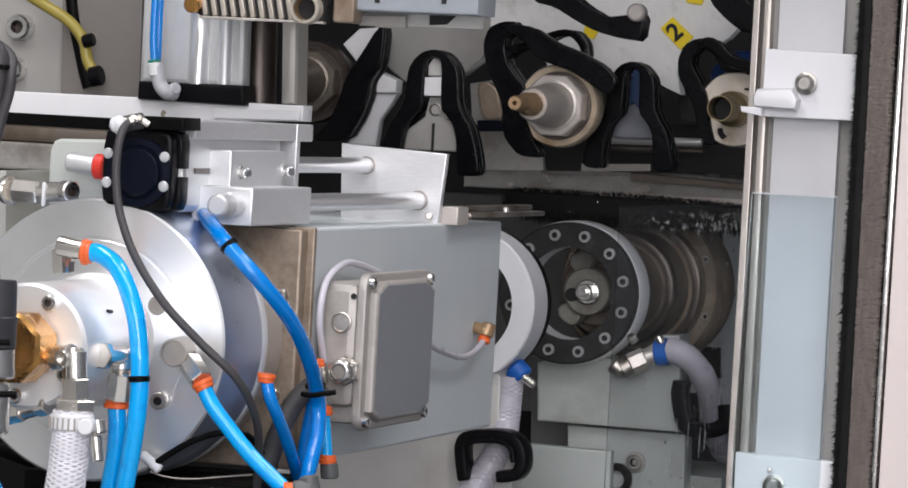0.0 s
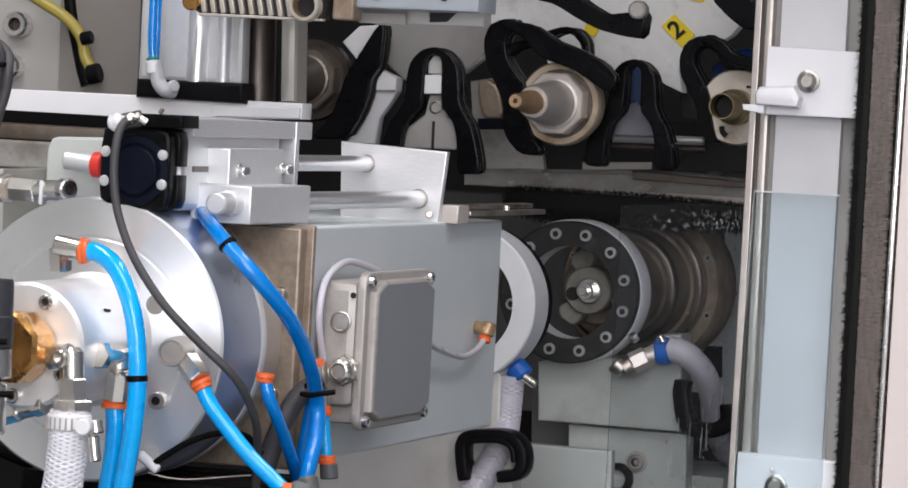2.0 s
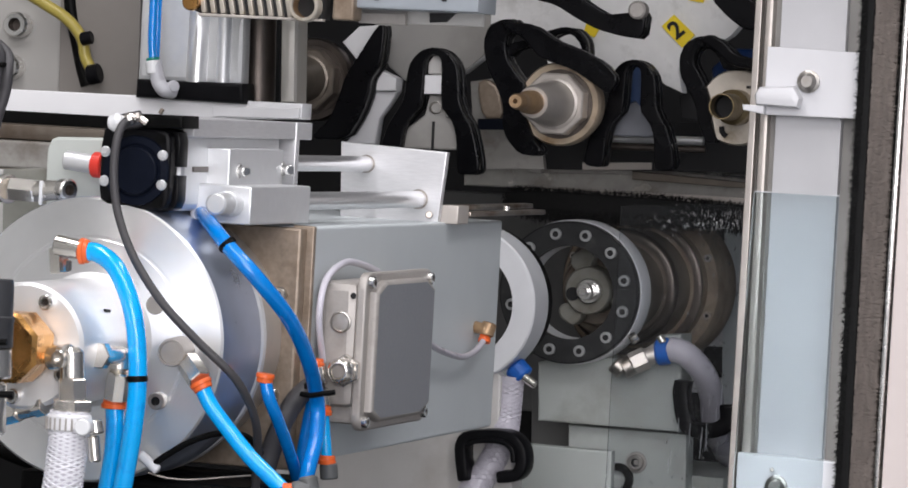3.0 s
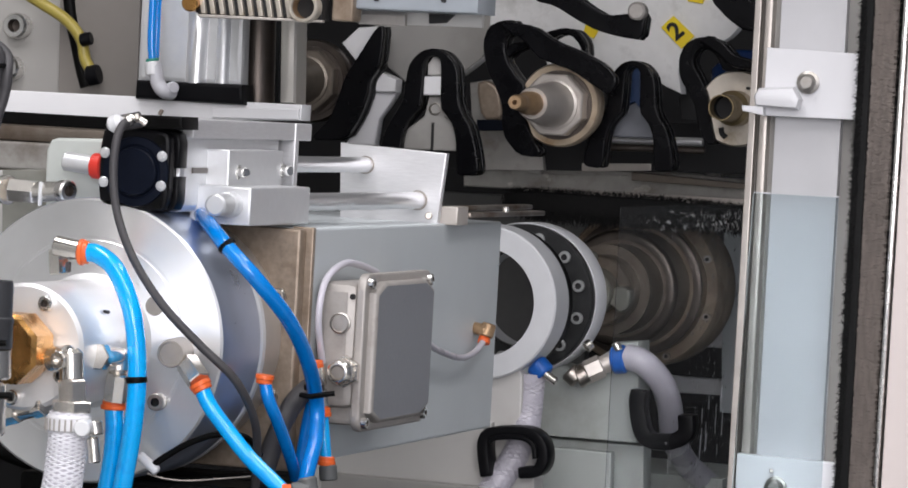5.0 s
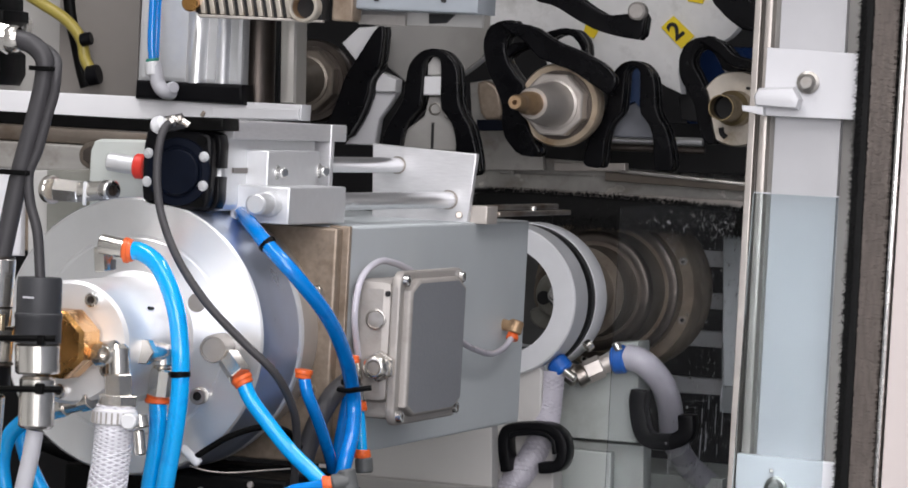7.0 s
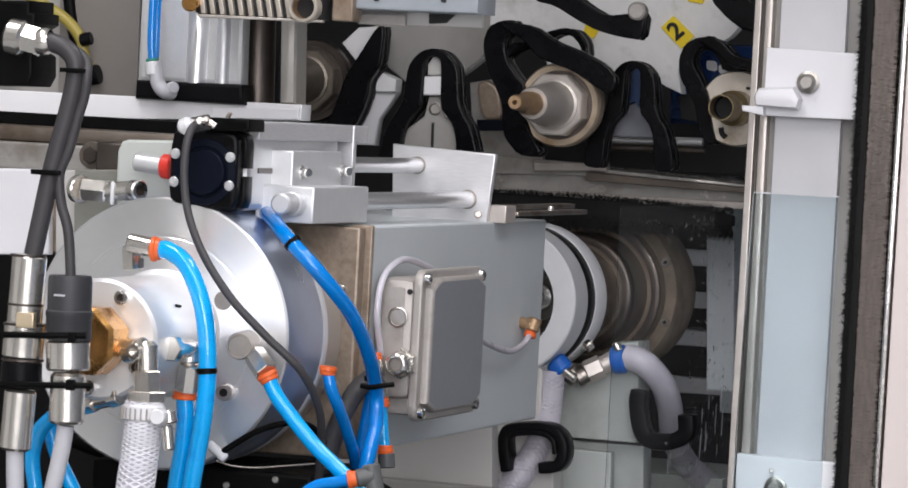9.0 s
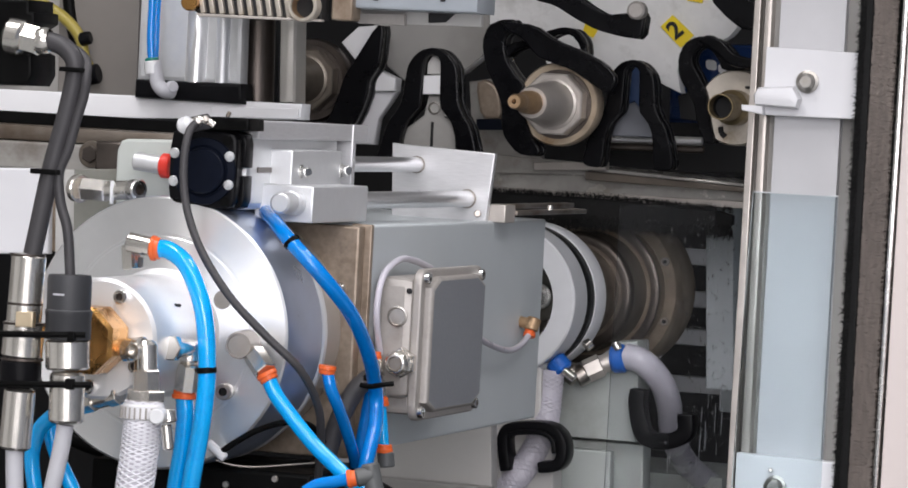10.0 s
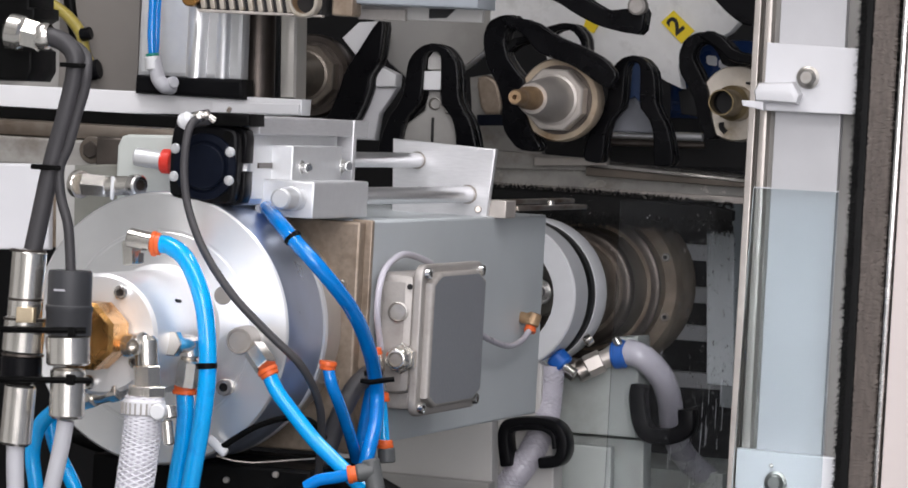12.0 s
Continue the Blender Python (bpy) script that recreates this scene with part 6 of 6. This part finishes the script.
def right_clamp():
    t = thing("bolted_ring", (1.13, 0, -0.09), "black bolted flange on an aluminium ring and grey bracket", "clamping ring")
    RIGHT.append(t)
    flange = part("flange", lathe([(1.08, 0.046), (1.08, 0.0686), (1.081, 0.07), (1.092, 0.07), (1.092, 0.046), (1.08, 0.046)], 96), FLANGE_BLACK, t, "black anodised flange")
    part("ring", lathe([(1.0925, 0.046), (1.0925, 0.0705), (1.094, 0.0714), (1.128, 0.0714), (1.128, 0.046), (1.0925, 0.046)], 96), RING_WHITE, t)
    for k in range(12):
        a = radians(15 + 30 * k)
        part("flange_bolt", socket_screw((1.0805, 0.0585 * math.cos(a), 0.0585 * math.sin(a)), 0.0058, h=0.004), (BOLT_GREY, DEEP), flange)
    part("bracket", slab([(0.0369, -0.0725), (-0.014, -0.0578), (-0.0516, -0.0662), (-0.0842, -0.0419), (-0.084, -0.0375), (-0.1076, -0.0348), (-0.1103, -0.062), (-0.1109, -0.131), (0.0336, -0.1304)], 1.115, 1.16, 0.003), GREEN_GREY, t)
    part("foot", slab([(0.0061, -0.133), (-0.1151, -0.1338), (-0.1202, -0.26), (-0.0018, -0.2701)], 1.13, 1.16, 0.002), GREEN_GREY, t)
    part("foot_bolt", socket_screw((1.13, -0.0659, -0.165), 0.0080, h=0.006), (STEEL_WORN, DEEP), t)
    part("washer", rod((1.131, -0.0659, -0.165), (1.128, -0.0659, -0.165), 0.0105, 24, 0.0005), CAST, t)
    part("cable_eye", lathe([(0, 0.016), (-0.006, 0.016), (-0.007, 0.014), (-0.007, 0.009), (0, 0.009)], 32, (1.13, -0.0480, -0.183)), RUBBER, t, "black rubber cable eye")
    part("elbow", join(rod((1.088, -0.0482, -0.0655), (1.090, -0.0585, -0.0735), 0.0095, 18, 0.002), rod((1.09, -0.0560, -0.0725), (1.093, -0.0660, -0.0655), 0.0108, 18, 0.002)), STEEL_WORN, t, "worn steel elbow fitting")
    part("hexagon_nut", hexagon((1.093, -0.0645, -0.0665), (1.097, -0.0790, -0.0585), 0.0112, 0.0012), STEEL_WARM, t)
    part("barb", rod((1.097, -0.0780, -0.0590), (1.1, -0.0900, -0.0529), 0.0088, 18, 0.001), STEEL_WARM, t)
    part("blue_clamp", rod((1.1, -0.0878, -0.0531), (1.1, -0.1012, -0.0511), 0.0135, 18, 0.002), BLUE_CLIP, t, "blue hose clamp")
    part("clamp_screw", rod((1.09, -0.0917, -0.0361), (1.09, -0.0966, -0.0434), 0.004, 12, 0.001), NICKEL, t)
    part("hose_clip", lathe([(0, 0.0055), (0.006, 0.0055), (0.006, 0.004), (0, 0.004), (0, 0.0055)], 20, (1.09, -0.0639, -0.0424), (0.5, -0.6, 0.6)), NICKEL, t)
    path = [(1.1, -0.0999, -0.049), (1.1, -0.1171, -0.0532), (1.12, -0.131, -0.0717), (1.15, -0.1327, -0.095), (1.2, -0.1253, -0.1261), (1.28, -0.1205, -0.1596), (1.38, -0.1305, -0.1944), (1.5, -0.1345, -0.2326)]
    part("hose", hose(path, 0.0122, 18), CLEAR_HOSE, t, "milky clear drain hose")
    part("hose_holder", band([(-0.1165, -0.0790), (-0.1157, -0.0942), (-0.1241, -0.122), (-0.1468, -0.1258), (-0.1631, -0.1169), (-0.1632, -0.0989)], 0.015, 1.09, 1.11), BLACK, t, "black plastic hose holder")
    return t


def tail_spindle():
    t = thing("tail_spindle", (1.5, 0, -0.1), "brown stained tail spindle with stepped rings", "spindle")
    TAIL.append(t)
    part("housing", lathe([(1.527, 0.0), (1.527, 0.083), (1.53, 0.085), (1.6, 0.085), (1.6, 0)], 80), RUSTY, t)
    part("bearing_ring", lathe([(1.444, 0.0), (1.444, 0.058), (1.446, 0.06), (1.5, 0.06)], 72), GRIMY, t)
    part("step_ring", lathe([(1.5, 0.055), (1.5, 0.071), (1.501, 0.072), (1.528, 0.072)], 72), RUSTY, t)
    part("nose", lathe([(1.352, 0.0), (1.352, 0.034), (1.354, 0.036), (1.39, 0.036), (1.39, 0.046), (1.444, 0.046)], 64), GRIMY, t)
    part("shiny_ring", lathe([(1.443, 0.05), (1.4425, 0.0565), (1.4435, 0.0585), (1.447, 0.0605), (1.45, 0.0605)], 72), OILY, t, "bare oily steel edge ring")
    part("shiny_ring", lathe([(1.4995, 0.064), (1.499, 0.0700), (1.5, 0.0725), (1.504, 0.0728)], 72), OILY, t, "bare oily steel edge ring")
    hub = part("hub", lathe([(1.318, 0.0), (1.318, 0.0225), (1.320, 0.024), (1.352, 0.024)], 48), DIRTY_GREEN, t, "dirty grey hub")
    for k in range(3):
        a = radians(100 + 120 * k)
        lobe = slab(rounded([(0.006, 0.018), (-0.006, 0.020), (-0.014, 0.034), (-0.006, 0.042), (0.010, 0.040), (0.013, 0.030)]), 1.330, 1.352, 0.002)
        lobe.transform(Matrix.Rotation(a, 4, "X"))
        part("clamp_lobe", lobe, DIRTY_GREEN, t, "dirty grey clamping lobe")
    # Near-black disc on the hub, painting the shade inside a bore.
    part("dark_bore", rod((1.3175, 0.0150, -0.0042), (1.316, 0.0150, -0.0042), 0.0068, 24, 0.0004), DEEP, hub, "dark drilled bore")
    part("centre_screw", join(rod((1.318, -0.004, 0), (1.306, -0.004, 0), 0.0125, 28, 0.001), rod((1.306, -0.004, 0), (1.292, -0.004, 0), 0.0085, 24, 0.001), rod((1.292, -0.004, 0), (1.284, -0.004, 0), 0.0045, 20, 0.001)), STEEL, t)
    for k in range(8):
        a = radians(20 + 45 * k)
        part("ring_bolt", socket_screw((1.527, 0.078 * math.cos(a), 0.078 * math.sin(a)), 0.0042, h=0.004), (STEEL_WORN, DEEP), t)
    part("back_plate", slab([(-0.0908, 0.0880), (-0.1197, 0.0885), (-0.1300, -0.0960), (-0.1014, -0.0957)], 1.6, 1.64, 0.002), BOX, t, "blue-grey painted plate")
    return t


def tail_drive():
    t = thing("tail_drive", (1.7, -0.08, 0.17), "navy blue drive body with worn white writing", "drive")
    TAIL.append(t)
    part("body", slab(rounded([(-0.0440, 0.2520), (-0.1500, 0.2560), (-0.1540, 0.1500), (-0.0480, 0.1500)]), 1.60, 1.85, 0.004), NAVY, t)
    part("cooling_rib", block((1.596, -0.150, 0.1860), (1.601, -0.050, 0.1890), 0.001), NAVY, t)
    part("cooling_rib", block((1.596, -0.150, 0.1760), (1.601, -0.050, 0.1790), 0.001), NAVY, t)
    for y, z, w in ((-0.0880, 0.2320, 0.0110), (-0.1010, 0.2285, 0.0110)):
        part("writing_bar", slab(rounded([(y + w / 2, z + 0.0055), (y - w / 2, z + 0.0050), (y - w / 2 - 0.001, z - 0.0055), (y + w / 2 - 0.001, z - 0.0040)]), 1.5985, 1.6005, 0), SHELF, t, "white writing mark")


def base_block():
    t = thing("guide_block", (1.08, -0.0499, -0.2614), "greenish grey steel block under the clamping rings", "machine block")
    part("block", slab([(0.0429, -0.1407), (-0.003, -0.1389), (-0.0917, -0.1398), (-0.0964, -0.2593), (0.0354, -0.2706)], 1.098, 1.112, 0.002), GREEN_GREY, t)
    part("back_block", slab([(0.0532, -0.1743), (-0.1487, -0.1758), (-0.1544, -0.2725), (0.0465, -0.2897)], 1.32, 1.5, 0.002), GREEN_GREY, t)


ledges()
base_block()
left_clamp()
right_clamp()
tail_spindle()
tail_drive()


def trail(x, z, wide, long, rnd):
    """A thin wavering trail of water on the screen."""
    bm = bmesh.new()
    n = 10
    rows = []
    for k in range(n + 1):
        f = k / n
        w = wide * (0.25 + 0.75 * math.sin(math.pi * (0.08 + 0.84 * f))) * rnd.uniform(0.7, 1.2)
        c = x + rnd.uniform(-0.0008, 0.0008)
        rows.append([bm.verts.new((c + s * w / 2, -0.1506 - (0.0003 if abs(s) < 0.9 else 0), z + long * f)) for s in (-1, -0.5, 0.5, 1)])
    for a, b in zip(rows, rows[1:]):
        for k in range(3):
            bm.faces.new((a[k], a[k + 1], b[k + 1], b[k]))
        bm.faces.new((a[3], a[0], b[0], b[3]))
    bm.faces.new(rows[0][::-1])
    bm.faces.new(rows[-1])
    bmesh.ops.recalc_face_normals(bm, faces=bm.faces)
    return bm


def side_pane():
    """A clear pane along the side of the wet zone, its near edge just before the clamping rings."""
    t = thing("clear_screen", (1.3, -0.15, -0.3), "clear acrylic splash screen with water droplets", "screen")
    z0, z1 = -0.34, 0.0965
    bm = block((0.862, -0.1500, z0), (1.64, -0.1504, z1), 0)
    ob = part("sheet", bm, SCREEN, t, "clear acrylic sheet", smooth=False)
    ob.visible_shadow = False
    rnd = random.Random(11)
    verts, faces = [], []
    for k in range(420):
        x = rnd.uniform(0.95, 1.34) if k % 4 == 0 else rnd.uniform(1.14, 1.345)
        z = -0.19 + 0.275 * (rnd.random() ** (1.5 if k % 3 else 0.7))
        r = rnd.uniform(0.0004, 0.0011) * (1.6 if k % 17 == 0 else 1)
        bm = bmesh.new()
        bmesh.ops.create_icosphere(bm, subdivisions=1, radius=r, matrix=Matrix.Translation((x, -0.1512, z)) @ Matrix.Diagonal((rnd.uniform(1.2, 2.2), 0.5, rnd.uniform(0.8, 1.5), 1)))
        n = len(verts)
        bm.verts.index_update()
        verts += [v.co.copy() for v in bm.verts]
        faces += [tuple(n + v.index for v in f.verts) for f in bm.faces]
        bm.free()
    me = bpy.data.meshes.new("water_spray")
    me.from_pydata([v - ORIGIN[t.name] for v in verts], [], faces)
    me.materials.append(DROP)
    ob = new("water_spray", me)
    ob.parent = t
    tagged(ob, "small water droplets", kind="stuff")
    for k in range(20):
        x, z = (rnd.uniform(1.02, 1.3), rnd.uniform(-0.20, -0.10)) if k < 8 else (rnd.uniform(1.12, 1.345), rnd.uniform(-0.22, -0.10))
        long, wide = rnd.uniform(0.008, 0.030), rnd.uniform(0.0004, 0.0012)
        part("smear", trail(x, z, wide, long, rnd), SMEAR, t)
    t = thing("post_pane", (0.79, -0.3402, -0.1321), "clear sheet covering the lower part of the post", "pane")
    ob = part("glass", slab([(-0.2858, 0.1172), (-0.3597, 0.1176), (-0.3593, -0.1497), (-0.2814, -0.156)], 0.789, 0.792, 0), GLASS, t, smooth=False)
    ob.visible_shadow = False
    part("edge_strip", slab([(-0.2857, 0.1182), (-0.3596, 0.1186), (-0.3597, 0.1171), (-0.2858, 0.1167)], 0.7925, 0.7932, 0), POST, t, "pale cut edge of the sheet")


RUNNING = []


def running_water():
    """Drops that gather under the brush seal and run down the screen once the wash is on."""
    rnd = random.Random(23)
    top = 0.0965
    for k in range(105):
        x = rnd.uniform(0.98, 1.34) if k % 3 else rnd.uniform(1.16, 1.345)
        size, long = rnd.uniform(0.0004, 0.0010), rnd.uniform(0.0012, 0.0060)
        t = thing("water_drop", (x, -0.1512, top - 0.003), "clear water drop running down the screen", "water drop", "running drops")
        lean = rnd.uniform(-0.06, 0.06)
        part("drop", lathe([(0, 0), (long * 0.06, size * 0.7), (long * 0.16, size), (long * 0.4, size * 0.75), (long * 0.75, size * 0.4), (long, 0)], 8, (x, -0.1512, top - rnd.uniform(0.004, 0.022) - long), (lean, 0, 1)), DROP, t)
        RUNNING.append((t, rnd.uniform(5.8, 8.4) if k % 5 else rnd.uniform(8.4, 11.2), rnd.uniform(0.6, 1.6), rnd.uniform(0.01, 0.30) ** 0.85))


side_pane()
running_water()


# ---- what moves ----
def glide(ob, rows):
    base = ob.matrix_basis.copy()
    walk(ob, [(t, Matrix.Translation((d, 0, 0)) @ base) for t, d in rows])


def motions():
    for ob in RIDERS:
        glide(ob, HEAD_ROWS)
    for ob in LEFT:
        glide(ob, LEFT_ROWS)
    for ob in RIGHT:
        glide(ob, RIGHT_ROWS)
    for ob, start, speed, depth in RUNNING:
        base = ob.matrix_basis.copy()
        fall = [(0, 0), (start, 0), (start + 0.25 * speed, -0.2 * depth), (start + 0.5 * speed, -0.6 * depth), (start + 0.9 * speed, -depth), (13.5, -depth)]
        walk(ob, [(t, Matrix.Translation((0, 0, d)) @ base) for t, d in fall])
    for ob in TAIL:
        glide(ob, TAIL_ROWS)


# Travel along the spindle axis, in metres from the position at 5.5 s.
HEAD_ROWS = [(0, 0), (5.5, 0), (5.6, 0.004), (6.0, 0.031), (6.5, 0.055), (7.0, 0.083), (8.0, 0.131), (8.3, 0.137), (12, 0.137)]
LEFT_ROWS = [(0, -0.137), (4.62, -0.137), (4.8, -0.112), (5.0, -0.066), (5.2, -0.02), (5.35, 0), (12, 0)]
RIGHT_ROWS = [(0, 0.165), (3.65, 0.165), (3.85, 0.14), (4.5, 0.015), (4.7, 0), (12, 0)]
TAIL_ROWS = [(0, 0), (5.6, 0), (6.0, -0.035), (6.5, -0.07), (7.0, -0.103), (8.0, -0.165), (8.3, -0.175), (12, -0.175)]

motions()
